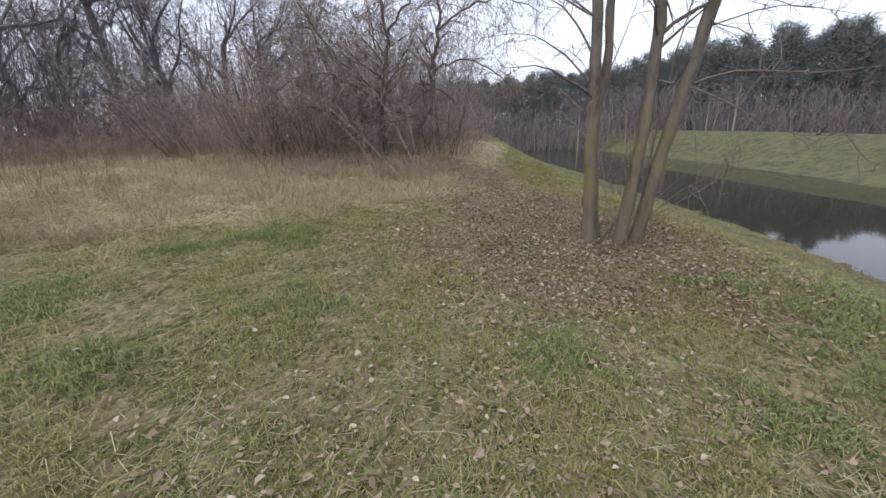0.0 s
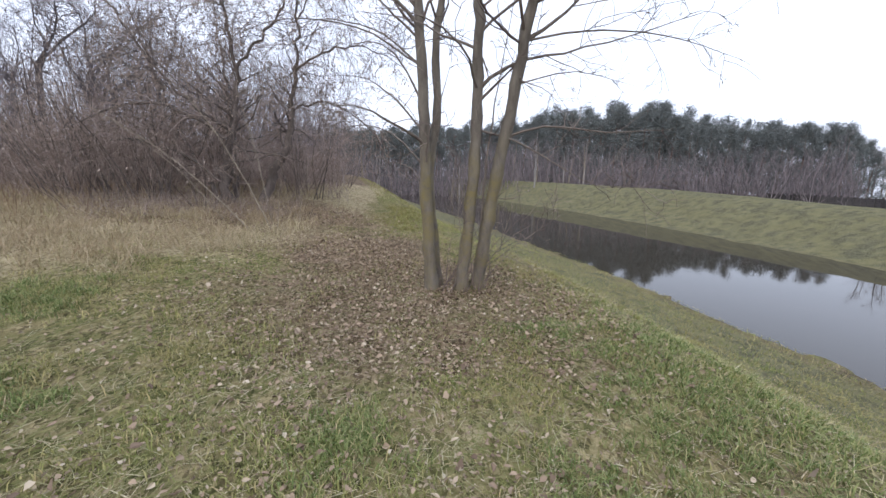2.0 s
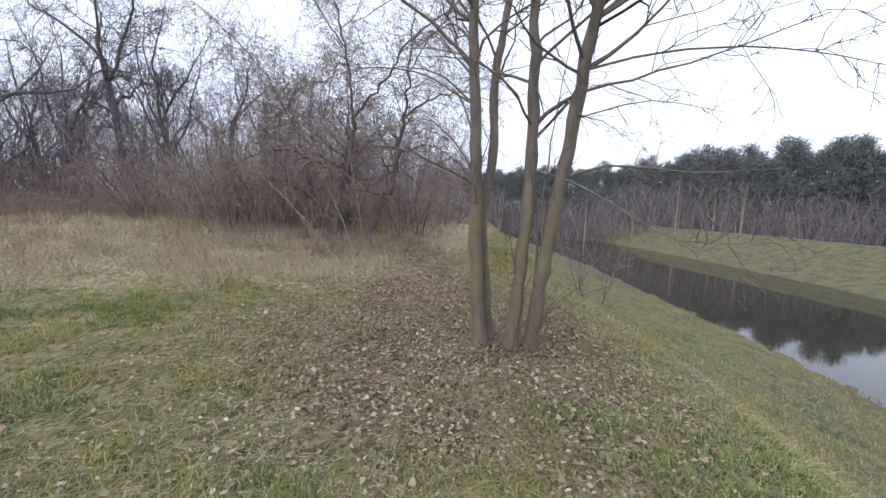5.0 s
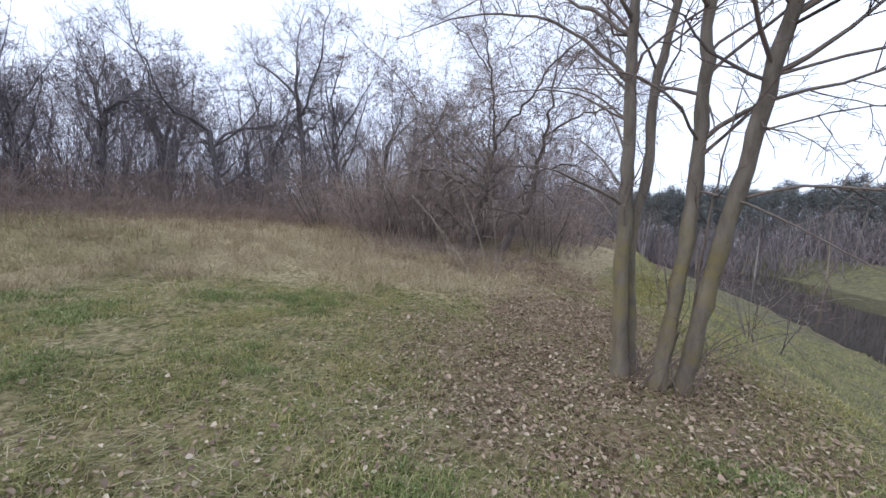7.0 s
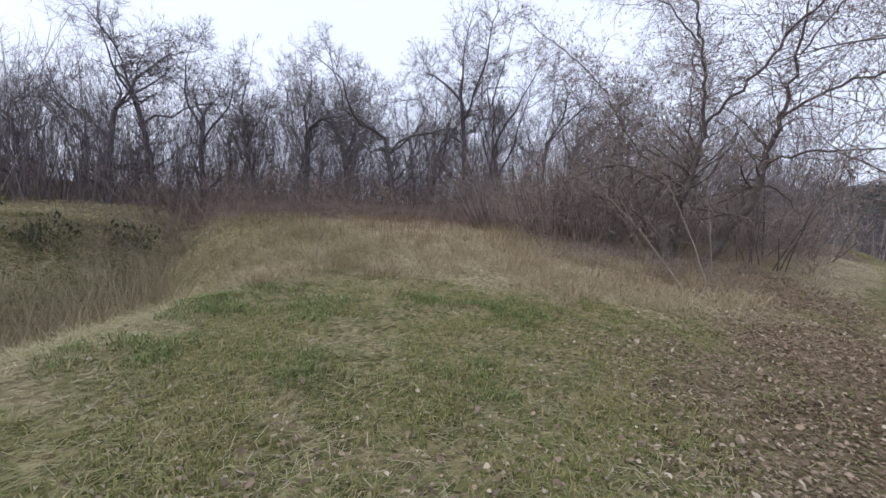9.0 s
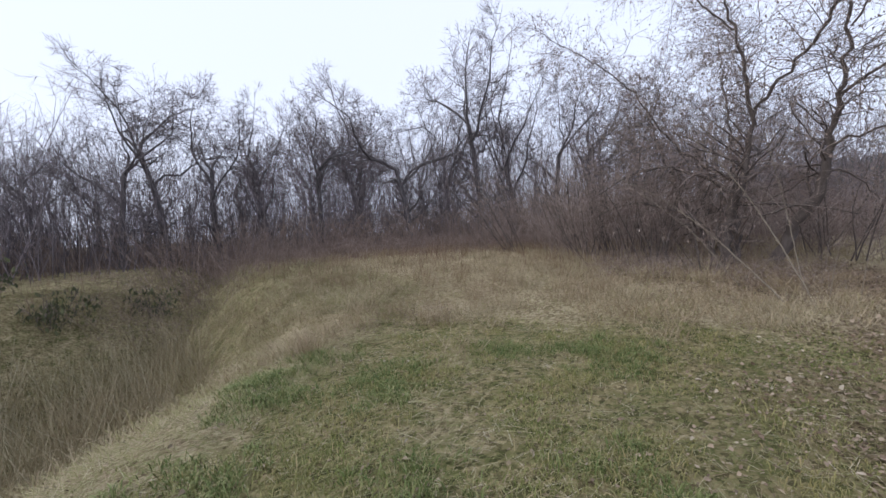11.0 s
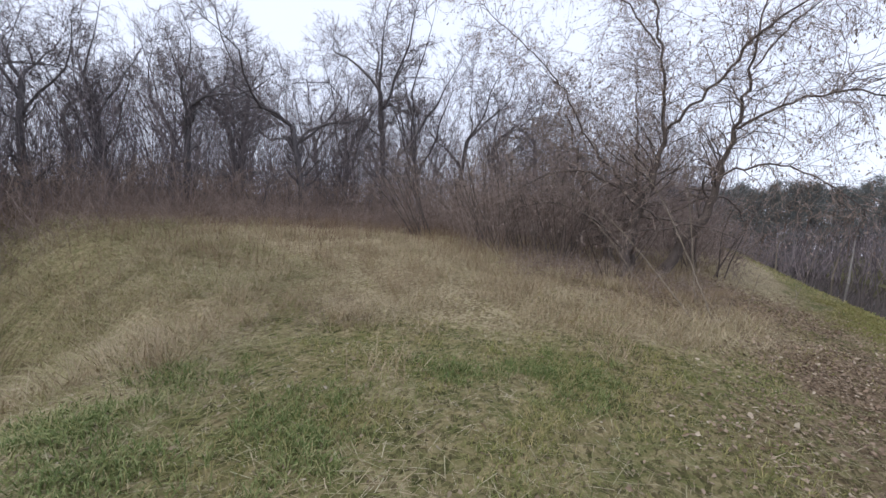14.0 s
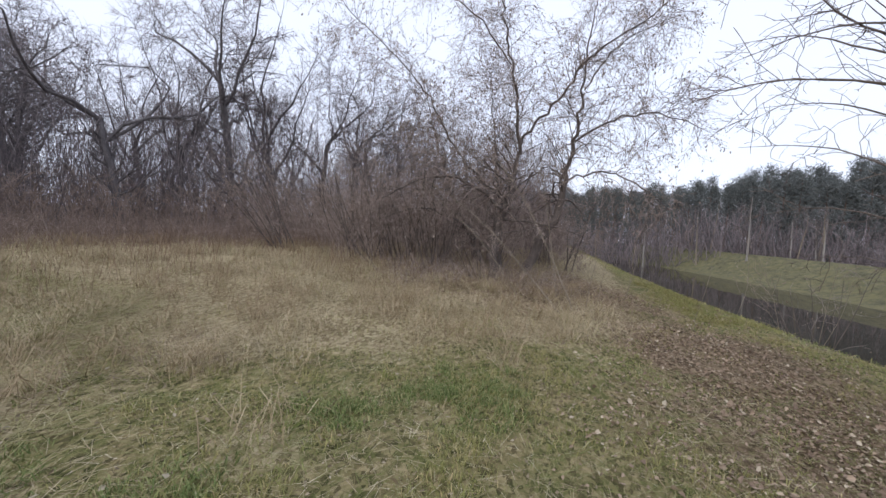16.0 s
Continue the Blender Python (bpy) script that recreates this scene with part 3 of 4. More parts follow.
# ---- thicket tree behind the clearing ----
def build_thicket_tree():
    rng = np.random.default_rng(21)
    base = np.array((-3.2, 10.1, float(land(-3.2, 10.1)) - 0.03))
    tree = root("thicket_tree", Matrix.Translation(base), "spreading bare hornbeam with leaning stems and dry leaf remnants", "tree")

    def loc(pts):
        return [tuple(np.array(p) - base) for p in pts]
    z0 = float(land(-3.2, 10.1)) - 0.1
    stems = [
        ([(-3.55, 9.99, z0), (-3.48, 10.0, 1.63), (-3.34, 10.02, 2.29), (-3.14, 10.05, 3.08), (-3.13, 10.05, 4.3), (-3.35, 10.02, 5.56), (-3.62, 9.98, 6.91), (-3.9, 9.9, 8.0)], [0.15, 0.125, 0.115, 0.09, 0.07, 0.05, 0.03, 0.01]),
        ([(-2.86, 10.36, z0), (-2.55, 10.41, 1.55), (-2.17, 10.42, 2.31), (-1.98, 10.42, 3.41), (-1.82, 10.42, 4.4), (-1.77, 10.42, 5.04), (-1.7, 10.4, 6.2), (-1.55, 10.4, 7.3)], [0.15, 0.13, 0.115, 0.085, 0.065, 0.05, 0.03, 0.01]),
        ([(-3.08, 10.06, 3.81), (-2.25, 10.12, 4.81), (-1.3, 10.09, 5.89), (-0.7, 10.03, 6.2), (0.05, 9.89, 6.84)], [0.065, 0.055, 0.04, 0.03, 0.01]),
        ([(-1.87, 10.32, 3.88), (-1.05, 10.27, 4.32), (-0.47, 10.19, 4.39), (0.09, 10.08, 4.21), (0.6, 9.9, 3.9)], [0.055, 0.045, 0.035, 0.022, 0.008]),
        ([(-3.36, 9.9, 2.30), (-4.0, 9.59, 2.77), (-4.79, 9.37, 2.96), (-5.12, 9.25, 2.83), (-5.9, 9.0, 2.4)], [0.06, 0.05, 0.04, 0.03, 0.01]),
        ([(-3.35, 10.0, 2.5), (-4.52, 9.56, 3.7), (-5.02, 9.39, 4.65), (-5.72, 9.11, 5.47), (-6.62, 8.63, 6.3), (-6.96, 8.41, 6.66)], [0.045, 0.036, 0.030, 0.024, 0.016, 0.008]),
        ([(-3.4, 10.2, z0), (-3.6, 10.8, 2.5), (-3.9, 11.4, 4.4), (-4.2, 11.8, 6.2)], [0.08, 0.06, 0.04, 0.01]),
        ([(-3.6, 10.1, z0), (-4.4, 10.5, 2.0), (-5.2, 10.8, 3.8), (-5.8, 11.0, 5.6)], [0.08, 0.06, 0.04, 0.01]),
        ([(-3.5, 10.0, 1.2), (-4.3, 9.7, 2.0), (-5.3, 9.4, 2.2), (-6.2, 9.2, 1.9)], [0.045, 0.035, 0.025, 0.008]),
        ([(-2.0, 10.4, 3.0), (-1.3, 10.3, 3.2), (-0.6, 10.1, 2.9), (0.0, 9.9, 2.4)], [0.04, 0.03, 0.02, 0.008]),
        ([(-3.35, 10.0, 5.5), (-4.2, 9.9, 6.6), (-5.2, 9.7, 7.2)], [0.04, 0.03, 0.008]),
        ([(-1.77, 10.4, 5.0), (-1.1, 10.3, 5.9), (-0.2, 10.2, 6.3)], [0.035, 0.025, 0.008]),
    ]
    trunks = [smooth_line(loc(p), r, 0.16, 0.035, rng) for p, r in stems]
    for a in trunks:
        a[:, 3] *= np.interp(a[:, 2], [1.0, 3.0], [0.80, 0.50])
    for a in trunks[:2]:
        part("trunk", tubes("trunk", [a], 9, M_HAZEL), tree)
    for a in trunks[2:]:
        part("limb", tubes("limb", [a], 7, M_HAZEL), tree)
    b1 = sprout(rng, trunks, 10.5, 1.7, 1.05, 0.04, 8, 0.30, 0.18, 0.2, 0.16, 0.0052, 0.26)
    b2 = sprout(rng, b1 + trunks[2:], 8.0, 0.80, 0.95, 0.0, 5, 0.45, 0.08, 0.3, 0.24, 0.0036, 0.25)
    b3 = sprout(rng, b2, 9.0, 0.32, 0.85, -0.04, 2, 0.6, 0.1, 0.5, 0.25, 0.0030)
    part("branchwork", tubes("branchwork", b1, 4, M_HAZEL), tree)
    part("crown", tubes("crown", b2 + b3, 3, M_HTWIG), tree, "dense net of brown twigs")
    v = np.concatenate([bits_on(rng, b3, 0.30, 0.045), bits_on(rng, b2, 0.08, 0.055)])
    part("dry_leaves", tri_mesh("dry_leaves", v, [(0, 1, 2), (0, 2, 3)], M_CATKIN), tree, "withered leaf remnants")
    return tree


build_thicket_tree()


# ---- arching saplings in front of the thicket ----
def build_sapling(pts, r, seed):
    rng = np.random.default_rng(seed)
    base = np.array(pts[0])
    base[2] = float(land(base[0], base[1])) - 0.02
    p = [np.array(q) - base for q in pts]
    p[0] = np.zeros(3)
    a = smooth_line(p, np.linspace(r * 0.52, r * 0.14, len(p)), 0.14, 0.03, rng)
    sap = root("sapling", Matrix.Translation(base), "thin pale sapling arching over dead grass", "sapling", "saplings before the thicket")
    part("stem", tubes("stem", [a], 6, M_PALE), sap)
    b1 = sprout(rng, [a], 4.5, 0.8, 0.7, 0.15, 5, 0.5, 0.3, 0.3, 0, 0.0025)
    b2 = sprout(rng, b1, 5, 0.3, 0.7, 0.05, 3, 0.6, 0.2, 0.5, 0, 0.002)
    part("crown", tubes("crown", b1 + b2, 3, M_HTWIG), sap)
    return sap


for k, (pts, r) in enumerate([
        ([(-1.95, 7.3, 0.6), (-2.63, 7.31, 1.32), (-3.16, 7.23, 1.87), (-3.75, 7.09, 2.34), (-4.2, 7.0, 2.6)], 0.020),
        ([(-1.75, 7.6, 0.5), (-2.2, 7.7, 1.5), (-2.75, 7.7, 2.5), (-3.3, 7.7, 3.2)], 0.022),
        ([(-2.04, 8.5, 0.6), (-2.26, 8.53, 1.93), (-2.39, 8.5, 2.6), (-2.5, 8.4, 3.2)], 0.018),
        ([(-2.7, 8.0, 0.6), (-3.4, 8.0, 1.6), (-4.2, 8.0, 2.3), (-4.8, 8.1, 2.7)], 0.014),
        ([(-1.62, 7.43, 0.5), (-1.55, 7.42, 1.14), (-1.43, 7.41, 1.75)], 0.012),
        ([(-1.4, 8.0, 0.5), (-1.3, 8.05, 1.3), (-1.05, 8.1, 2.0)], 0.011),
        ([(-0.9, 8.8, 0.5), (-0.7, 8.9, 1.3), (-0.55, 9.0, 2.0)], 0.010),
        ([(0.3, 8.9, 0.4), (0.5, 9.0, 1.1), (0.55, 9.0, 1.7)], 0.008),
        ([(2.6, 9.9, -0.3), (2.75, 10.0, 0.7), (2.9, 10.0, 1.9)], 0.012),
        ([(2.3, 10.4, -0.2), (2.1, 10.5, 0.8), (1.8, 10.6, 1.7)], 0.011),
        ([(3.0, 10.8, -0.6), (3.4, 10.8, 0.4), (3.6, 10.8, 1.5)], 0.011),
        ([(2.6, 10.6, -0.4), (2.2, 10.6, 0.3), (1.7, 10.5, 0.9)], 0.010),
        ([(2.2, 12.4, -0.2), (2.4, 12.4, 0.8), (2.3, 12.4, 1.9)], 0.012)]):
    build_sapling(pts, r, 40 + k)


# ---- shrubs and brambles round the thicket ----
def build_shrub(x, y, high, wide, n, seed, lean=(0, 0), twig=M_HTWIG, leafy=None):
    rng = np.random.default_rng(seed)
    b = np.array((x, y, float(land(x, y)) - 0.03))
    sh = root("shrub", Matrix.Translation(b), "tangled leafless shrub with dark stems", "shrub", "shrubs along the wood")
    st = []
    for _ in range(n):
        a = rng.uniform(0, 6.28)
        o = np.array((math.cos(a), math.sin(a), 0)) * wide * 0.25 * rng.random()
        d = np.array((math.cos(a) * wide * 0.5 * rng.random() + lean[0], math.sin(a) * wide * 0.5 * rng.random() + lean[1], high * rng.uniform(0.6, 1.05)))
        m = d * 0.5 + rng.normal(0, 0.12 * high / 3, 3)
        st.append(smooth_line([o, o + m, o + d], [0.014 * high / 2.5, 0.009 * high / 2.5, 0.003], 0.3, 0.05, rng))
    b1 = sprout(rng, st, 3.4, 0.42 * high, 0.95, 0.02, 5, 0.5, 0.12, 0.3, 0.2, 0.0036, 0.25)
    b2 = sprout(rng, b1, 20.0 if leafy else 5.0, 0.19 * high, 0.95, -0.05, 2, 0.6, 0.1, 0.5, 0.1, 0.0032)
    for a in st:
        part("stem", tubes("stem", [a], 5, M_HAZEL), sh)
    part("crown", tubes("crown", b1 + b2, 3, twig), sh)
    v = bits_on(rng, b2, 0.95 if leafy else 0.4, 0.11 if leafy else 0.05)
    part("leaves" if leafy else "dry_leaves", tri_mesh("leaves", v, [(0, 1, 2), (0, 2, 3)], leafy or M_CATKIN), sh)
    return sh


for k, (x, y, h, w, n, lean) in enumerate([
        (-9.0, 9.5, 2.6, 2.4, 14, (-1.3, -0.4)), (-7.4, 10.6, 3.0, 2.6, 14, (-0.2, 0)), (-5.9, 10.4, 3.4, 2.6, 16, (0, 0)),
        (-4.9, 9.6, 2.7, 2.2, 14, (-0.3, -0.2)), (-6.3, 9.4, 2.5, 2.2, 12, (-0.3, 0)), (-4.3, 11.6, 3.0, 2.6, 14, (0, 0)),
        (-2.2, 12.0, 2.6, 2.2, 10, (0.2, 0)), (-7.6, 12.8, 3.2, 2.8, 12, (0, 0)), (-10.4, 12.6, 3.0, 2.8, 12, (0, 0)),
        (-5.2, 13.0, 3.4, 2.8, 12, (0, 0)), (-2.6, 13.8, 3.2, 2.6, 10, (0, 0)), (-2.0, 16.4, 3.0, 2.4, 10, (0.3, 0)),
        (-13.0, 13.5, 3.0, 3.0, 12, (0, 0)), (-5.4, 8.7, 1.1, 1.9, 10, (-0.2, 0)), (-3.6, 8.9, 1.5, 2.0, 12, (-0.1, -0.2))]):
    build_shrub(x, y, h, w, n, 60 + k, lean)


for k, (x, y, h, w, n) in enumerate([(-13.0, -1.4, 0.9, 1.3, 20), (-14.0, 0.4, 0.8, 1.2, 18), (-14.2, -2.8, 1.0, 1.4, 18)]):
    tagged(build_shrub(x, y, h, w, n, 90 + k, (0, 0), M_HTWIG, M_EVERGREEN), "low dark evergreen shrub at the hollow's rim", "shrub")

for k, (x, y, h, w, n) in enumerate([(2.7, 10.2, 1.8, 1.7, 7)]):
    tagged(build_shrub(x, y, h, w, n, 97 + k, (0.1, 0), M_SCRUB), "thin pale bare shrub on the canal bank", "shrub")


# ---- oak wood across the field ----
def oak_variant(rng, high, spread, gnarl, density=1.0):
    r0 = high * 0.0145
    p = [np.zeros(3)]
    d = np.array((0, 0, 1.0))
    fork = rng.uniform(0.30, 0.5) * high
    while p[-1][2] < fork:
        d = d + rng.normal(0, 0.05, 3)
        d[2] = abs(d[2])
        d /= np.linalg.norm(d)
        p.append(p[-1] + d * 1.2)
    trunk = np.c_[np.array(p), np.linspace(r0, r0 * 0.72, len(p))]
    trunk[0, 3] *= 1.35
    limbs = []
    for k in range(rng.integers(4, 7)):
        a = k * 2.4 + rng.uniform(-0.5, 0.5)
        q = [np.array(trunk[-1 - (k % 3 if len(trunk) > 3 else 0)])]
        q[0][3] = r0 * 0.46
        v = np.array((math.cos(a) * spread, math.sin(a) * spread, rng.uniform(0.7, 1.4)))
        v /= np.linalg.norm(v)
        n = 8
        ln = (high - fork) * rng.uniform(0.85, 1.15)
        for i in range(n):
            v = v + rng.normal(0, gnarl, 3) + np.array((0, 0, 0.06))
            v /= np.linalg.norm(v)
            q.append(np.r_[q[-1][:3] + v * ln / n, r0 * 0.46 * (1 - (i + 1) / (n + 0.6)) ** 1.15])
        limbs.append(np.array(q))
    b1 = sprout(rng, limbs + [trunk], 2.1 * density, high * 0.20, 0.95, 0.06, 6, 0.42, 0.12, 0.25, 0, 0.016, 0.26)
    b2 = sprout(rng, b1, 2.6 * density, high * 0.095, 0.9, 0.05, 3, 0.5, 0.1, 0.3, 0, 0.012, 0.25)
    b3 = sprout(rng, b2, 4.2 * density, high * 0.055, 0.85, 0.04, 2, 0.55, 0.1, 0.5, 0, 0.010, 0.2)
    return (tubes("trunk", [trunk], 8, M_OAK), [tubes("limb", [a], 6, M_OAK) for a in limbs], tubes("crown", b1, 4, M_OAK), tubes("twig_net", b2 + b3, 3, M_OTWIG))


def make_oak(meshes, m, label):
    t = root("oak_tree", m, label, "tree", "oak wood")
    part("trunk", meshes[0], t)
    for a in meshes[1]:
        part("limb", a, t)
    part("crown", meshes[2], t)
    tagged(part("twig_net", meshes[3], t), kind="stuff")
    return t


rng0 = np.random.default_rng(5)
OAKS = [oak_variant(np.random.default_rng(100 + k), 15.0, s, g, dn) for k, (s, g, dn) in enumerate([(0.95, 0.24, 1.2), (0.85, 0.22, 1.2), (1.1, 0.34, 0.9), (0.7, 0.20, 1.1), (0.8, 0.26, 1.0)])]
protos = []
for k, me in enumerate(OAKS):
    protos.append(make_oak(me, pose(0, 0, -60), "tall bare oak at the edge of the wood"))


def plant(proto, x, y, scale, turn, sink=0.1):
    m = Matrix.Translation((x, y, float(land(x, y)) - sink)) @ Matrix.Rotation(turn, 4, "Z")
    ob = copy_thing(proto, m)
    ob.scale = (scale, scale, scale * 1.0)
    return ob


def polar(deg, dist):
    """A place seen from the crest, degrees to the left of the embankment's line."""
    return 0.3 - dist * math.sin(radians(deg)), 0.5 + dist * math.cos(radians(deg))


def plant_to(proto, deg, dist, rise, turn):
    """A tree whose top stands at a given angle over the eye's level."""
    x, y = polar(deg, dist)
    high = 1.75 + dist * math.tan(radians(rise)) - float(land(x, y))
    return plant(proto, x, y, high / 15.5, turn)


# front row: degrees, distance, variant, rise of the top
for deg, dist, v, rise in [(111, 25, 3, 7.5), (107, 24, 4, 8.5), (103, 24, 1, 10.5), (98.5, 22, 1, 13.5), (92.5, 20, 0, 19.5), (88, 20.5, 1, 21), (83, 20, 0, 21.5), (77.5, 21, 3, 18),
                           (71, 19, 4, 21.5), (66, 22, 1, 17), (59, 18, 2, 25.5), (53.5, 22, 3, 20), (49, 20, 1, 26.5), (44, 21, 3, 24), (39, 22, 0, 22), (34, 22, 4, 21),
                           (28, 24, 1, 19), (22, 26, 3, 17), (16, 28, 4, 15), (10.5, 30, 0, 12)]:
    plant_to(protos[v], deg, dist, rise, rng0.uniform(0, 6.28))
# deeper rows
for k in range(28):
    deg = rng0.uniform(8, 112)
    dist = rng0.uniform(24, 40)
    rise = rng0.uniform(0.55, 0.85) * np.interp(deg, [8, 20, 35, 50, 70, 90, 100, 112], [12, 17, 21, 25, 21, 20, 14, 9])
    plant_to(protos[int(rng0.integers(0, 5))], deg, dist, float(rise), rng0.uniform(0, 6.28))
for p in protos:
    for o in (*p.children_recursive, p):
        bpy.data.objects.remove(o)


def brush(name, label, n, deg, dist, high, rad, seed, twigs=2.0, lean=0.2, material=None, beyond=False, arch=0.0, bits=0.0):
    rng = np.random.default_rng(seed)
    ln = []
    for _ in range(n):
        x, y = polar(rng.uniform(*deg), rng.uniform(*dist))
        if not beyond and x > crest_x(y) - 1.5:
            continue
        h = rng.uniform(*high)
        b = np.array((x, y, float(land(x, y)) - 0.05))
        d = np.array((*np.clip(rng.normal(0, lean, 2), -1.3 * lean, 1.3 * lean), 1.0)) * h
        bow = np.array((d[0], d[1], -0.6 * h)) * arch * rng.uniform(0.2, 1.2)
        ln.append(np.array([(*b, rad), (*(b + d * 0.45 + np.clip(rng.normal(0, 0.10 * h, 3), -0.2 * h, 0.2 * h)), rad * 0.75), (*(b + d * 0.8 + bow * 0.3 + rng.normal(0, 0.08 * h, 3)), rad * 0.5), (*(b + d + bow), rad * 0.3)]))
    tw = sprout(rng, ln, twigs, 0.28 * sum(high) / 2 + 0.25, 0.95, 0.08, 2, 0.6, 0.1, 0.4, 0, rad * 0.3)
    if bits:
        me = tri_mesh("withered_leaves", bits_on(rng, tw + ln, bits, 0.042), [(0, 1, 2), (0, 2, 3)], M_CATKIN)
        tagged(new("withered_leaves", me), "withered brown leaf remnants hanging in the " + name.replace("_", " "), "leaves", "", "stuff")
    ob = new(name, tubes(name, ln + tw, 3, material or M_BRUSH))
    return tagged(ob, label, "undergrowth", "", "stuff")


brush("undergrowth", "dense brown leafless undergrowth along the wood", 3600, (8, 90), (15.0, 22), (0.6, 2.1), 0.0085, 7, 4.4, 0.42, arch=0.4)
brush("undergrowth", "brown leafless undergrowth beyond the hollow", 800, (90, 113), (18.5, 25), (0.6, 2.0), 0.0090, 37, 4.4, 0.42, arch=0.4)
brush("young_growth", "grey-brown thin young trees behind the wood's edge", 4200, (4, 114), (17.5, 32), (2.2, 6.4), 0.0150, 17, 2.8, 0.10, M_OTWIG)
brush("brambles", "low reddish-brown brambles before the wood", 2700, (36, 96), (12.8, 16.5), (0.25, 0.95), 0.0045, 8, 3.4, 0.7, arch=0.8)
brush("thicket_brush", "low brown brush before the thicket stems", 520, (13, 36), (8.3, 10.2), (0.15, 0.6), 0.0032, 9, 4.5, 0.7, M_HTWIG, arch=1.0)
brush("thicket_brush", "thin brown brush tangled under the thicket", 1050, (13, 42), (10.4, 16), (0.7, 2.8), 0.0040, 29, 4.5, 0.5, M_HTWIG, arch=1.0, bits=0.12)
brush("thicket_brush", "low brown brush behind the leaning thicket stems", 450, (5, 15), (12, 19), (0.4, 1.5), 0.0042, 10, 4.5, 0.5, M_HTWIG, arch=1.0, bits=0.12)
brush("bramble_patch", "dark brown bramble tangle at the edge of the green", 160, (57, 68), (5.8, 6.9), (0.06, 0.18), 0.0022, 19, 7.0, 0.8, M_BRUSH, arch=1.0)
brush("canal_scrub", "grey scrub before the far pine wood", 3300, (-52, 14), (64, 94), (2.0, 7.5), 0.055, 18, 2.0, 0.25, M_OTWIG, True)


# ---- far bank, pine wood and houses ----
def pine_variant(seed, high):
    rng = np.random.default_rng(seed)
    n = 9
    t = np.c_[np.cumsum(rng.normal(0, 0.06, n)), np.cumsum(rng.normal(0, 0.06, n)), np.linspace(0, high, n), np.linspace(0.2, 0.03, n)]
    t[:, :2] -= t[0, :2]
    br, cl = [], []
    for _ in range(64):
        f = 0.08 + 0.92 * rng.random() ** 0.8
        i = min(int(f * (n - 1)), n - 2)
        b = t[i] + (t[i + 1] - t[i]) * (f * (n - 1) - i)
        a = rng.uniform(0, 6.28)
        ln = high * (0.03 + 0.15 * (1 - f) ** 0.7) * rng.uniform(0.6, 1.25)
        e = b[:3] + np.array((math.cos(a) * ln, math.sin(a) * ln, ln * rng.uniform(-0.15, 0.35)))
        br.append(np.array([(*b[:3], 0.04), (*((b[:3] + e) / 2 + (0, 0, 0.06)), 0.028), (*e, 0.012)]))
        for _ in range(5):
            c = b[:3] + (e - b[:3]) * rng.uniform(0.15, 1.08) + rng.normal(0, 0.25, 3)
            cl.append((c, rng.uniform(0.32, 0.62)))
    # needle sprays: small crossed blades round each shoot
    v = []
    for c, s in cl:
        m = 11
        d = rng.normal(size=(m, 3))
        d[:, 2] = np.abs(d[:, 2]) * 0.9
        d /= np.linalg.norm(d, axis=1)[:, None]
        w = np.cross(d, rng.normal(size=(m, 3)))
        w /= np.linalg.norm(w, axis=1)[:, None]
        o = c + rng.normal(0, 0.30, (m, 3))
        v.append(np.stack([o - w * 0.085 * s, o + w * 0.085 * s, o + d * s * 1.15], 1))
    return tubes("trunk", [t], 6, M_PINEBARK), tubes("branchwork", br, 3, M_PINEBARK), tri_mesh("crown", np.concatenate(v), [(0, 1, 2)], M_HAZED_NEEDLE)


pine_protos = []
for k in range(4):
    a = pine_variant(200 + k, 13.0)
    p = root("pine_tree", pose(0, 0, -60), "pine in the far wood, distance haze mixed into its needle colour", "tree", "pine wood")
    part("trunk", a[0], p)
    tagged(part("branchwork", a[1], p), kind="stuff")
    part("crown", a[2], p)
    pine_protos.append(p)
rng1 = np.random.default_rng(9)
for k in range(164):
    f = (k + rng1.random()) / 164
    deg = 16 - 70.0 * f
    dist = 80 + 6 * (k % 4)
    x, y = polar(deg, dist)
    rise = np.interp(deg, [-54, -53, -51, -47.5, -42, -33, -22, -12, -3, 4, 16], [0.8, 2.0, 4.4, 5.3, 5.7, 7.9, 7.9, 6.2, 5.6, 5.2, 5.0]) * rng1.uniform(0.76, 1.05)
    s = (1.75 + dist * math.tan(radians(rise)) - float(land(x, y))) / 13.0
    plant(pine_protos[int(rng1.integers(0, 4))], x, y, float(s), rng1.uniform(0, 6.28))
for p in pine_protos:
    for o in (*p.children_recursive, p):
        bpy.data.objects.remove(o)


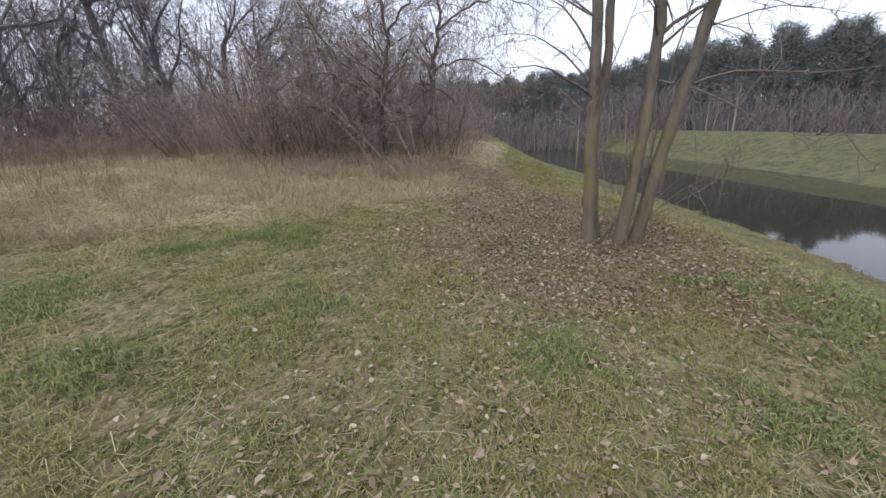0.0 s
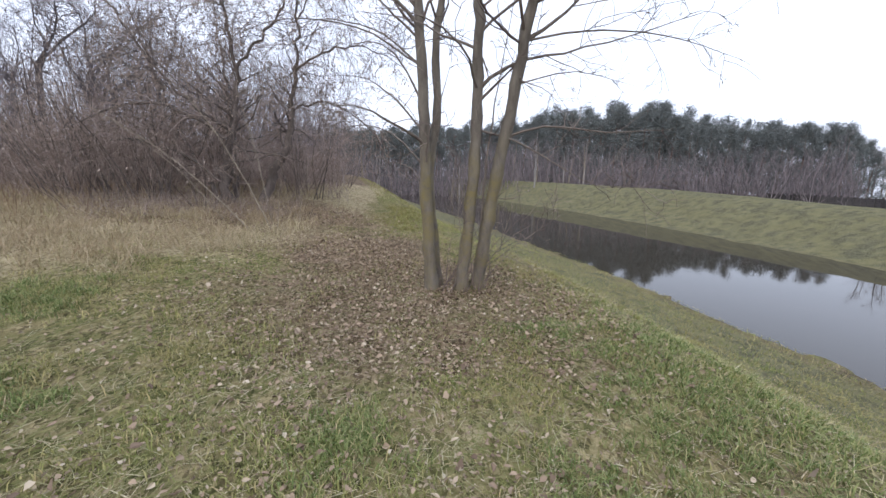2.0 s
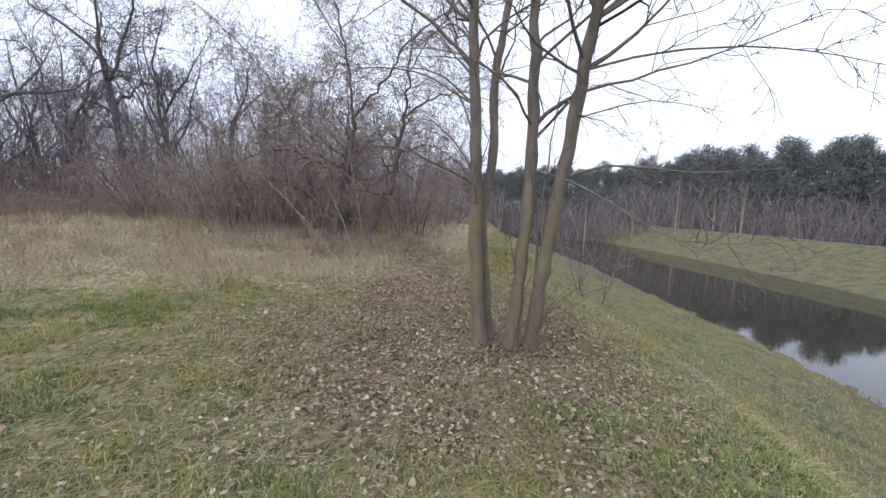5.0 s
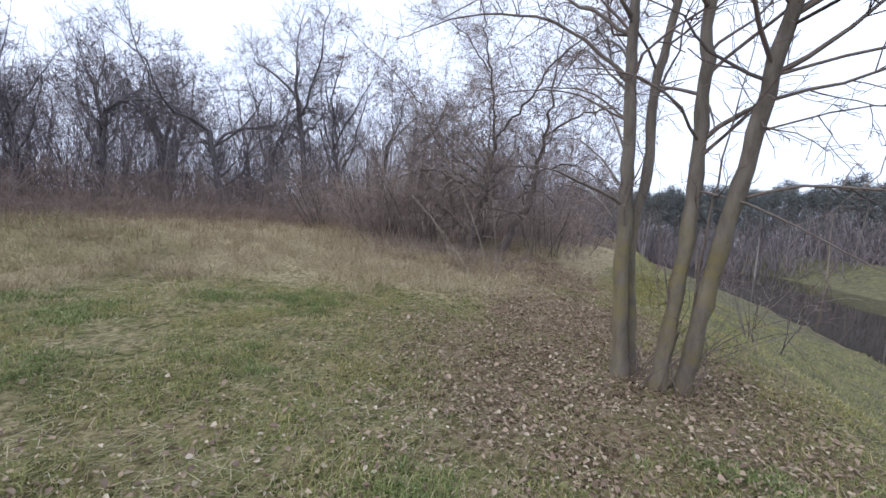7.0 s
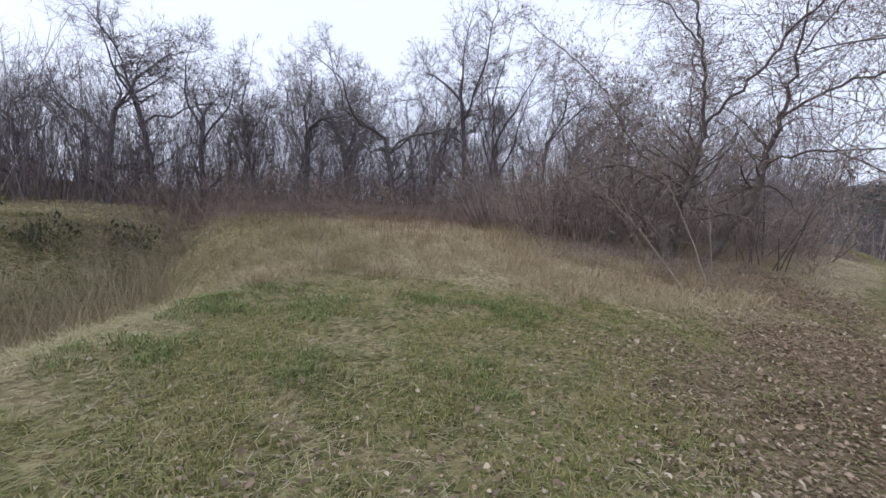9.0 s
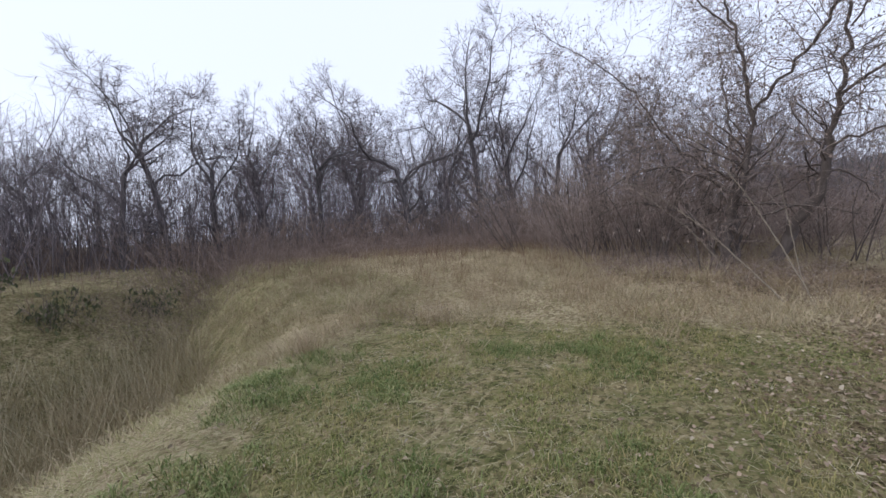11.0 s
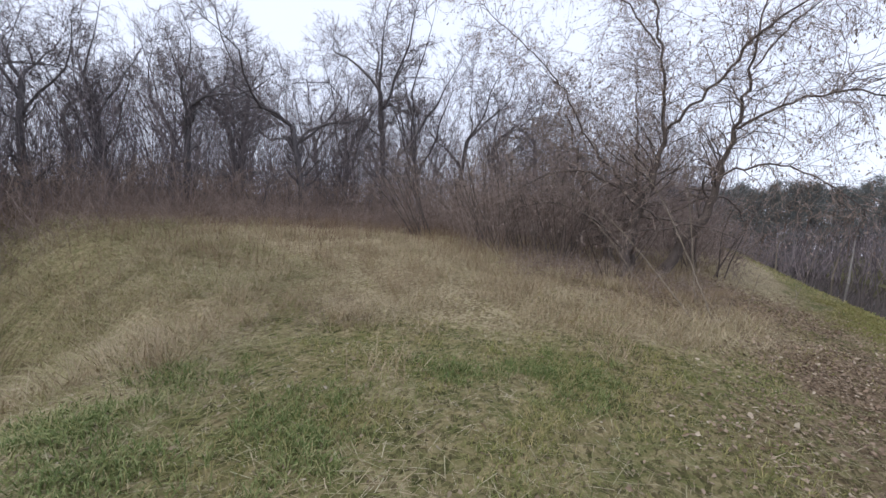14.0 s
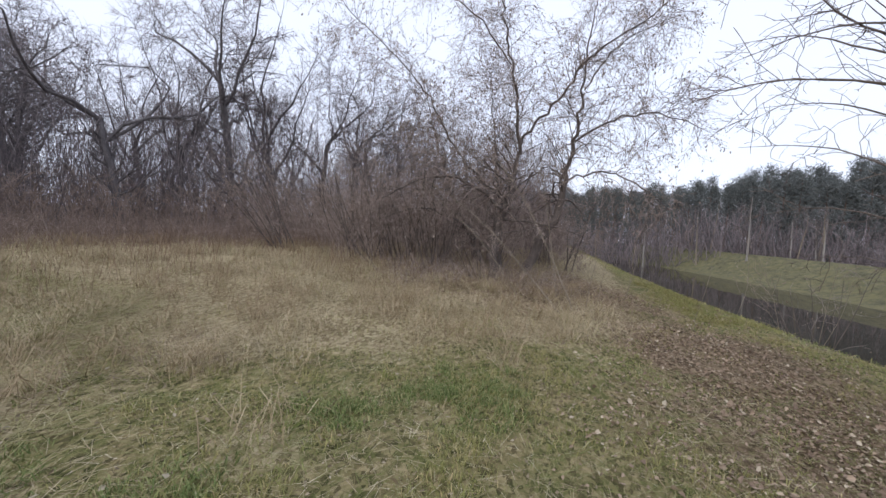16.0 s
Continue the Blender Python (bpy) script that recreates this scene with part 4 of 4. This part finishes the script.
def slim_tree(seed, high, bark, twig, spread=0.5, stems=1):
    rng = np.random.default_rng(seed)
    tr = []
    for k in range(stems):
        dx = rng.normal(0, 0.05, 2) if stems == 1 else 0.17 * np.array((math.cos(k * 6.28 / stems + seed), math.sin(k * 6.28 / stems + seed))) * rng.uniform(0.5, 1.1)
        n = 7
        z = np.linspace(0, high * rng.uniform(0.9, 1), n)
        tr.append(np.c_[dx[0] * z + np.cumsum(rng.normal(0, 0.04, n)), dx[1] * z + np.cumsum(rng.normal(0, 0.04, n)), z, np.linspace(high * 0.016, 0.02, n)])
        tr[-1][:, :2] -= tr[-1][0, :2]
    b1 = sprout(rng, tr, 2.6, high * 0.28, spread, 0.12, 6, 0.42, 0.28, 0.3, 0, 0.016, 0.22)
    b2 = sprout(rng, b1, 2.8, high * 0.12, 0.8, 0.14, 3, 0.5, 0.1, 0.4, 0, 0.010)
    b3 = sprout(rng, b2, 2.6, high * 0.06, 0.8, 0.1, 2, 0.6, 0.1, 0.5, 0, 0.008) if stems > 1 else []
    return tubes("trunk", tr, 6, bark), tubes("crown", b1 + b2 + b3, 3, twig)


def bare_tree(x, y, seed, high, bark, label, spread=0.5, stems=1, sink=0.1):
    a = slim_tree(seed, high, bark, M_OTWIG if bark is not M_BIRCH else M_TWIG, spread, stems)
    t = root("bare_tree", Matrix.Translation((x, y, float(land(x, y)) - sink)), label, "tree", "bare trees beyond the canal")
    part("trunk", a[0], t)
    part("crown", a[1], t)


for k, (deg, dist, h, st) in enumerate([(-60, 70, 14.2, 2), (-54.2, 72, 11.2, 4), (-50, 74, 9.6, 1), (-46.5, 76, 7.5, 1), (-64, 74, 11.5, 2), (-43, 74, 8.0, 1), (-67, 72, 10.5, 2)]):
    bare_tree(*polar(deg, dist), 300 + k, h, M_OAK, "leafless roadside tree behind the far bank", 0.8, st)
rng2 = np.random.default_rng(15)
for k in range(30):
    deg = rng2.uniform(-34, 10)
    x, y = polar(deg, rng2.uniform(60, 72))
    bare_tree(x, y, 330 + k, rng2.uniform(5, 9), M_BIRCH if k % 3 == 0 else M_PALE, "slender pale birch before the pine wood", 0.4)


def box(x0, x1, y0, y1, z0, z1, bev=0.0):
    bm = bmesh.new()
    bmesh.ops.create_cube(bm, size=1.0)
    for v in bm.verts:
        v.co = ((x0 + x1) / 2 + v.co.x * (x1 - x0), (y0 + y1) / 2 + v.co.y * (y1 - y0), (z0 + z1) / 2 + v.co.z * (z1 - z0))
    if bev:
        bmesh.ops.bevel(bm, geom=bm.edges[:], offset=bev, segments=1, affect="EDGES")
    return bm


def bpart(name, bm, material, parent, label=""):
    me = bpy.data.meshes.new(name)
    bm.to_mesh(me)
    bm.free()
    me.materials.append(material)
    return part(name, me, parent, label)


M_PLASTER = plain_mat("grey_plaster", (0.40, 0.41, 0.43), (0.52, 0.53, 0.55), 1.5)
M_WHITEWALL = plain_mat("white_render", (0.45, 0.47, 0.50), (0.58, 0.60, 0.63), 1.2)
M_ROOFDARK = plain_mat("dark_roofing", (0.05, 0.05, 0.055), (0.11, 0.105, 0.105), 4.0)
M_ROOFRED = plain_mat("red_tiles", (0.22, 0.13, 0.12), (0.31, 0.19, 0.175), 5.0)
M_DARKWOOD = plain_mat("dark_boards", (0.035, 0.032, 0.034), (0.09, 0.08, 0.078), 5.0)
M_TIN = plain_mat("pale_tin_roof", (0.20, 0.21, 0.23), (0.32, 0.33, 0.36), 3.0, 0.5)
M_PANE = plain_mat("dark_window_glass", (0.03, 0.035, 0.045), (0.06, 0.065, 0.08), 2.0, 0.1)


def gable(w, d, h, over=0.4, thick=0.18):
    """Two sloping roof slabs over a w x d box, ridge along x."""
    bm = bmesh.new()
    for s in (-1, 1):
        e = d / 2 + over
        pts = [(-w / 2 - over, 0, h), (w / 2 + over, 0, h), (w / 2 + over, s * e, -over * h / (d / 2)), (-w / 2 - over, s * e, -over * h / (d / 2))]
        lo = [bm.verts.new(p) for p in pts]
        hi = [bm.verts.new((p[0], p[1], p[2] + thick)) for p in pts]
        bm.faces.new(lo)
        bm.faces.new(hi[::-1])
        for i in range(4):
            bm.faces.new((lo[i], lo[(i + 1) % 4], hi[(i + 1) % 4], hi[i]))
    bmesh.ops.recalc_face_normals(bm, faces=bm.faces[:])
    return bm


def house(name, x, y, z, turn, w, d, h, roof_h, wall_m, roof_m, label, windows=3, chimney=True):
    t = root(name, pose(x, y, z, 0, 0, turn), label, "house")
    bm = box(-w / 2, w / 2, -d / 2, d / 2, -2.0, h)
    for s in (-1, 1):
        tri = [bm.verts.new((s * w / 2, -d / 2, h)), bm.verts.new((s * w / 2, d / 2, h)), bm.verts.new((s * w / 2, 0, h + roof_h))]
        bm.faces.new(tri)
    bpart("wall", bm, wall_m, t)
    g = gable(w, d, roof_h)
    for v in g.verts:
        v.co.z += h + 0.05
    roof = bpart("roof", g, roof_m, t)
    if chimney:
        bpart("chimney", box(w * 0.2, w * 0.2 + 0.6, -0.3, 0.3, h + roof_h * 0.5, h + roof_h + 0.9, 0.04), M_ROOFRED, roof)
    for k in range(windows):
        cx = -w / 2 + w * (k + 0.5) / windows
        for s in (-1, 1):
            f = box(cx - 0.62, cx + 0.62, s * (d / 2 + 0.03) - 0.05, s * (d / 2 + 0.03) + 0.05, h * 0.36, h * 0.36 + 1.35, 0.02)
            win = bpart("window", f, M_WHITEWALL, t)
            bpart("pane", box(cx - 0.52, cx + 0.52, s * (d / 2 + 0.085) - 0.012, s * (d / 2 + 0.085) + 0.012, h * 0.36 + 0.1, h * 0.36 + 1.25), M_PANE, win)
    return t


def site(deg, dist):
    x, y = polar(deg, dist)
    return x, y, float(land(x, y))


for name, x, y, turn, w, d, eave, rise, wall_m, roof_m, label, panes, stack in [
        ("dark_roofed_house", *polar(-56.8, 118), -56, 5.4, 7.0, 1.7, 1.9, M_PLASTER, M_ROOFDARK, "grey house with a dark pitched roof behind trees", 2, True),
        ("red_roofed_house", *polar(-59.3, 100), -58, 4.8, 6.0, 1.9, 1.3, M_PLASTER, M_ROOFRED, "low house with a dull red tiled roof", 2, False),
        ("white_house", *polar(-63.6, 86), -60, 8.5, 7.0, 1.7, 0.45, M_WHITEWALL, M_ROOFDARK, "whitewashed house with a flat dark roof edge", 3, False)]:
    z = float(land(x, y)) - 0.1
    house(name, x, y, z, turn, w, d, eave - z, rise, wall_m, roof_m, label, panes, stack)
hx, hy, hz = site(109, 56)
house("pale_block_house", hx, hy, hz, 100, 8, 7, 3.4, 1.2, M_WHITEWALL, M_ROOFDARK, "pale house glimpsed behind the bare wood", 4)


def slab(points, y0, y1, thick):
    """A bent roof sheet: a profile across x, drawn out along y."""
    bm = bmesh.new()
    rows = [[bm.verts.new((x, yy, z + dz)) for x, z in points] for yy in (y0, y1) for dz in (0, thick)]
    for k in range(len(points) - 1):
        for a, b in ((0, 1), (1, 3), (3, 2), (2, 0)):
            bm.faces.new((rows[a][k], rows[a][k + 1], rows[b][k + 1], rows[b][k]))
    for k in (0, -1):
        bm.faces.new([rows[r][k] for r in (0, 1, 3, 2)])
    bmesh.ops.recalc_face_normals(bm, faces=bm.faces[:])
    return bm


def build_shed():
    x, y = polar(-58.6, 64)
    z = float(land(x, y))
    t = root("timber_shed", pose(x, y, z, 0, 0, -57), "low dark timber shed with a thin pale roof edge", "shed")
    t.scale = (1.4, 1.0, 0.98)
    bpart("wall", box(-2.6, 2.7, -1.8, 1.8, -0.4, 2.0, 0.03), M_DARKWOOD, t)
    bpart("gable_wall", box(-2.3, 1.3, -1.2, 1.7, 1.9, 2.55, 0.02), M_PLASTER, t)
    bpart("gable", slab([(-2.75, 2.62), (-1.75, 3.0), (1.35, 2.34)], -1.9, -1.8, 0.26), M_DARKWOOD, t)
    bpart("roof", slab([(-3.2, 2.95), (-1.75, 3.46), (1.5, 2.62)], -2.4, 2.2, 0.07), M_ROOFDARK, t)
    bpart("roof_edge", slab([(-3.2, 2.90), (-1.75, 3.41), (1.5, 2.57)], -2.46, -2.405, 0.13), M_TIN, t)
    bpart("lean_to_roof", slab([(1.3, 2.28), (2.95, 2.08)], -2.1, 2.0, 0.06), M_ROOFDARK, t)
    for k in range(5):
        bpart("post", box(-2.3 + 0.88 * k, -2.16 + 0.88 * k, -1.78, -1.66, 1.98, 2.75, 0.01), M_DARKWOOD, t)


build_shed()


def build_fence():
    p0, p1 = polar(-45, 68), polar(-66, 64)
    t = root("field_fence", Matrix.Identity(4), "weathered dark board fence behind the far bank", "fence")
    n = 44
    post = box(-0.07, 0.07, -0.07, 0.07, -0.4, 1.5, 0.01)
    me = bpy.data.meshes.new("post")
    post.to_mesh(me)
    me.materials.append(M_DARKWOOD)
    brd = box(0.0, 1.0, -0.02, 0.02, 0.0, 1.2)
    mb = bpy.data.meshes.new("board")
    brd.to_mesh(mb)
    mb.materials.append(M_DARKWOOD)
    for k in range(n):
        f0, f1 = k / n, (k + 1) / n
        a = np.array(p0) * (1 - f0) + np.array(p1) * f0
        b = np.array(p0) * (1 - f1) + np.array(p1) * f1
        za = float(land(*a))
        o = part("post", me, t)
        o.location = (*a, za)
        o = part("board", mb, t)
        o.location = (*a, za + 0.15)
        o.rotation_euler = (0, 0, math.atan2(b[1] - a[1], b[0] - a[0]))
        o.scale = (float(np.linalg.norm(b - a)), 1, 1)


build_fence()


# ---- grass, reeds, leaves ----
def blades(name, label, pts, high, wide, bend, material, seed, category="grass", flat=0.0, simple=False):
    """Bent two-step blades rooted at pts."""
    rng = np.random.default_rng(seed)
    n = len(pts)
    a = rng.uniform(0, 6.28, n)
    side = np.stack([np.cos(a), np.sin(a), np.zeros(n)], 1)
    h = high[:, None] if np.ndim(high) else np.full((n, 1), high)
    lean_a = rng.uniform(0, 6.28, n)
    lean = np.stack([np.cos(lean_a), np.sin(lean_a), np.zeros(n)], 1) * (bend * rng.uniform(0.3, 1.3, n) + flat)[:, None]
    w = (wide * rng.uniform(0.7, 1.3, n))[:, None]
    mid = pts + np.array((0, 0, 1.0)) * h * 0.55 + lean * h * 0.35
    tip = pts + np.array((0, 0, 1.0)) * h * np.clip(1 - 0.5 * np.linalg.norm(lean, axis=1), 0.25, 1)[:, None] + lean * h
    v = np.stack([pts - side * w, pts + side * w, mid + side * w * 0.8, tip, mid - side * w * 0.8], 1)
    if simple:
        v = np.stack([pts - side * w, pts + side * w, tip + side * w * 0.5, tip - side * w * 0.5], 1)
        me = tri_mesh(name, v, [(0, 1, 2, 3)], material)
    else:
        me = tri_mesh(name, v, [(0, 1, 2), (0, 2, 4), (4, 2, 3)], material)
    return tagged(new(name, me), label, category, "", "stuff")


def scatter(rng, n, near, far, deg=(-62, 80), cx=-0.2, cy=0.2, power=1.0):
    r = near + (far - near) * rng.random(n) ** power
    d = np.radians(rng.uniform(deg[0], deg[1], n))
    x, y = cx - r * np.sin(d), cy + r * np.cos(d)
    return x, y


def on_land(x, y, dz=-0.01):
    return np.stack([x, y, land(x, y) + dz], 1)


def patchy(x, y, scale, seed):
    return 0.5 + 0.5 * lump(x, y, scale, seed) * 2.2


rg = np.random.default_rng(77)


def grown(n, near, far, deg, power, want):
    x, y = scatter(rg, n, near, far, deg, power=power)
    s, l, m = cover(x, y)
    dry = (x < near_x(y) - 0.2)
    keep = want(x, y, s, l, m) & dry
    return x[keep], y[keep]


x, y = grown(270000, 0.5, 11, (-75, 112), 0.85, lambda x, y, s, l, m: (rg.random(len(x)) > np.maximum(s, l * 0.85) * 0.95) & (rg.random(len(x)) < 1.7 * patchy(x, y, 1.25, 31) - 0.42))
blades("green_grass", "short damp green grass with yellowed blades", on_land(x, y), 0.035 + 0.045 * rg.random(len(x)) * (0.6 + 0.6 * patchy(x, y, 0.9, 33)), 0.0030, 0.9, M_GRASS, 1)
x, y = grown(80000, 0.5, 9, (-75, 112), 0.8, lambda x, y, s, l, m: rg.random(len(x)) < 0.75)
blades("grass_thatch", "matted straw-coloured dead blades between the grass", on_land(x, y), 0.03 + 0.05 * rg.random(len(x)), 0.0028, 1.5, M_STRAW, 2, flat=1.0, simple=True)
x, y = grown(66000, 0.4, 5.5, (-80, 112), 0.75, lambda x, y, s, l, m: rg.random(len(x)) < 0.9)
blades("matted_blades", "short matted dead and green blades pressed to the soil", on_land(x, y, 0.0), 0.025 + 0.035 * rg.random(len(x)), 0.0026, 1.6, M_MAT, 21, flat=1.6, simple=True)
x, y = grown(140000, 2.0, 17, (-6, 112), 0.75, lambda x, y, s, l, m: rg.random(len(x)) < s * (1.05 - 0.75 * l))
blades("dry_grass", "long pale dead grass lying over in tufts", on_land(x, y), (0.07 + 0.22 * rg.random(len(x)) * patchy(x, y, 1.8, 41)) * np.clip(np.hypot(x + 0.5, y - 0.5) / 7, 0.5, 1), 0.0030, 1.1, M_STRAW, 3, flat=0.45, simple=True)
x, y = rg.uniform(-15, -1.5, 110000), rg.uniform(-5, 7.5, 110000)
d1, d2 = rim(x, y)
k = (np.minimum(d1, d2 + 1.5) > -0.3) & (land(x, y) > -1.2) & (rg.random(len(x)) < 0.45 + 0.9 * patchy(x, y, 1.4, 43))
x, y = x[k], y[k]
blades("slope_grass", "long yellowish dead grass combed down the hollow's slope", on_land(x, y), (0.16 + 0.22 * rg.random(len(x))) * np.clip(np.hypot(x + 0.5, y - 0.5) / 7, 0.4, 1), np.clip(np.hypot(x + 0.5, y - 0.5) * 0.0006, 0.0014, 0.0042), 1.0, M_SLOPE, 23, flat=0.8, simple=True)
x, y = grown(90000, 3, 26, (-85, 5), 0.8, lambda x, y, s, l, m: (x > crest_x(y) - 0.4) & (rg.random(len(x)) < 0.9))
blades("bank_grass", "green grass on the canal bank", on_land(x, y), 0.06 + 0.06 * rg.random(len(x)), np.clip(np.hypot(x, y) * 0.0005, 0.0026, 0.007), 0.9, M_GRASS, 4, simple=True)


def tufts(name, label, centres, per, spread, high, wide, material, seed, bend=0.6):
    rng = np.random.default_rng(seed)
    c = np.repeat(np.array(centres, float), per, axis=0)
    o = rng.normal(0, spread, (len(c), 2))
    p = on_land(c[:, 0] + o[:, 0], c[:, 1] + o[:, 1])
    return blades(name, label, p, high * rng.uniform(0.5, 1.15, len(p)), wide, bend, material, seed)


rt = np.random.default_rng(52)
c = [(a, b) for a, b in zip(*scatter(rt, 900, 4.4, 15, (8, 110), power=0.8)) if cover(a, b)[0] > 0.45]
tufts("straw_tufts", "bleached upright tufts of dead grass", c + [(-2.83, 5.25), (-2.6, 5.38), (-3.0, 5.2), (-3.51, 5.81), (-4.59, 6.32), (-4.1, 3.85), (-4.68, 4.27)], 50, 0.12, 0.36, 0.0026, M_STRAW, 6, 1.3)
c = [(a, b) for a, b in zip(*scatter(rt, 150, 1.2, 7, (-60, 100))) if max(cover(a, b)[:2]) < 0.55]
tufts("green_tufts", "lush green grass tussocks", c + [(-2.7, 4.05), (1.6, 3.4)], 70, 0.10, 0.10, 0.0030, M_GRASS, 8, 0.8)
# deep green patches: centre, spread
c = []
for a, b, s in [(-4.16, 1.35, 0.22), (-3.87, 1.09, 0.18), (-3.73, 2.08, 0.2), (-2.6, 4.03, 0.2), (-3.37, 3.34, 0.16), (-4.63, 1.88, 0.2), (-4.4, 1.2, 0.2), (-2.8, 3.9, 0.25), (-1.65, 2.5, 0.14),
                (0.32, 2.37, 0.14), (2.27, 3.01, 0.35), (-3.42, 1.9, 0.2), (1.37, 1.86, 0.16), (0.25, 2.16, 0.12), (1.71, 3.54, 0.16), (2.5, 2.2, 0.35), (2.9, 3.4, 0.4), (-2.9, 0.6, 0.2), (-2.2, 1.5, 0.14), (3.2, 2.4, 0.4)]:
    c += [(a + rt.normal(0, s), b + rt.normal(0, s)) for _ in range(int(22 * s / 0.2))]
tufts("deep_green_grass", "patches of fresh deep green grass", c, 46, 0.05, 0.10, 0.0030, M_LUSH, 9, 1.0)
c = [(0.55 + a, b) for a, b in zip(rt.normal(0, 0.35, 130), rt.uniform(8.8, 14, 130))] + [(0.75 + a, 9.2 + b) for a, b in rt.normal(0, 0.16, (14, 2))]
tufts("moss_cushions", "yellow-green moss and grass cushions on the crest", c, 50, 0.12, 0.07, 0.004, M_MOSS, 10, 0.9)


def leaf_litter(name, label, x, y, size, seed, material, slim=(0.14, 0.34)):
    """Curled six-sided leaves, folded along the midrib."""
    rng = np.random.default_rng(seed)
    n = len(x)
    a = rng.uniform(0, 6.28, n)
    t = np.stack([np.cos(a), np.sin(a), rng.normal(0, 0.16, n)], 1)
    w = np.stack([-np.sin(a), np.cos(a), rng.normal(0, 0.65, n)], 1)
    s = (size * np.clip(np.exp(rng.normal(-0.1, 0.35, n)), 0.4, 1.7))[:, None]
    b = rng.uniform(*slim, n)[:, None]
    up = np.array((0, 0, 1.0)) * s * rng.uniform(-0.05, 0.5, n)[:, None]
    bent = np.stack([-np.sin(a), np.cos(a), np.zeros(n)], 1) * s * rng.normal(0, 0.12, n)[:, None]
    p = on_land(x, y, 0.010) + np.array((0, 0, 1.0)) * rng.uniform(0, 0.028, n)[:, None]
    q = [p - t * s * 0.5 + bent, p - t * s * rng.uniform(0.12, 0.34, n)[:, None] + w * s * b * 0.8 + up, p + t * s * rng.uniform(0.0, 0.26, n)[:, None] + w * s * b + up * 1.2,
         p + t * s * 0.5 + bent + up * 0.9, p + t * s * rng.uniform(0.0, 0.26, n)[:, None] - w * s * b + up * 0.7, p - t * s * rng.uniform(0.12, 0.34, n)[:, None] - w * s * b * 0.8 + up * 0.6]
    v = np.stack(q, 1)
    me = tri_mesh(name, v, [(0, 1, 2, 3), (0, 3, 4, 5)], material)
    return tagged(new(name, me), label, "leaves", "", "stuff")


x, y = grown(170000, 0.6, 12, (-80, 90), 0.8, lambda x, y, s, l, m: rg.random(len(x)) < np.clip(l * 1.1, 0.0, 1) * (0.35 + 0.9 * patchy(x, y, 1.3, 61)) * (x < crest_x(y) + 0.8))
leaf_litter("leaf_litter", "brown fallen leaves lying thick under the alder", x, y, 0.031, 12, M_LEAF)
x, y = grown(95000, 0.5, 9, (-80, 110), 0.8, lambda x, y, s, l, m: rg.random(len(x)) < (0.08 + 0.50 * np.clip(patchy(x, y, 0.8, 63), 0, 1) ** 2) * (1 - 0.5 * s) * (0.45 + 0.55 * smooth((x + 1.6) / 2.0)))
leaf_litter("scattered_leaves", "small tan curled leaves and scraps on the grass", x, y, 0.023, 13, M_TANLEAF, (0.08, 0.24))
x, y = grown(2200, 0.9, 7, (-80, 110), 0.9, lambda x, y, s, l, m: rg.random(len(x)) < np.clip(1.6 * patchy(x, y, 1.1, 64) - 0.5, 0.03, 1))
leaf_litter("bleached_leaves", "larger bleached leaves in loose clusters", x, y, 0.031, 14, M_TANLEAF, (0.12, 0.30))

# reeds in the hollow
rr = np.random.default_rng(90)
x, y = rr.uniform(-17, -4.0, 34000), rr.uniform(-9, 5, 34000)
d = land(x, y)
k = (d < -0.85 + 0.25 * lump(x, y, 2.4, 71)) & (rim(x, y)[0] > 1.6)
x, y = x[k], y[k]
blades("reeds", "stand of dry pale reeds in the hollow", on_land(x, y), 0.6 + 1.0 * rr.random(len(x)), 0.0045, 0.55, M_REED, 14, "reeds", simple=True)
x, y = scatter(rr, 26000, 5, 16, (16, 112), power=0.9)
s, l, m = cover(x, y)
k = (rr.random(len(x)) < s * 0.8 * smooth((np.hypot(x, y) - 7) / 8)) & (land(x, y) > -0.2)
x, y = x[k], y[k]
blades("dead_weeds", "brown dead weed stalks standing in the field", on_land(x, y), 0.15 + 0.38 * rr.random(len(x)), 0.0032, 0.3, M_WEED, 15, "weeds", simple=True)
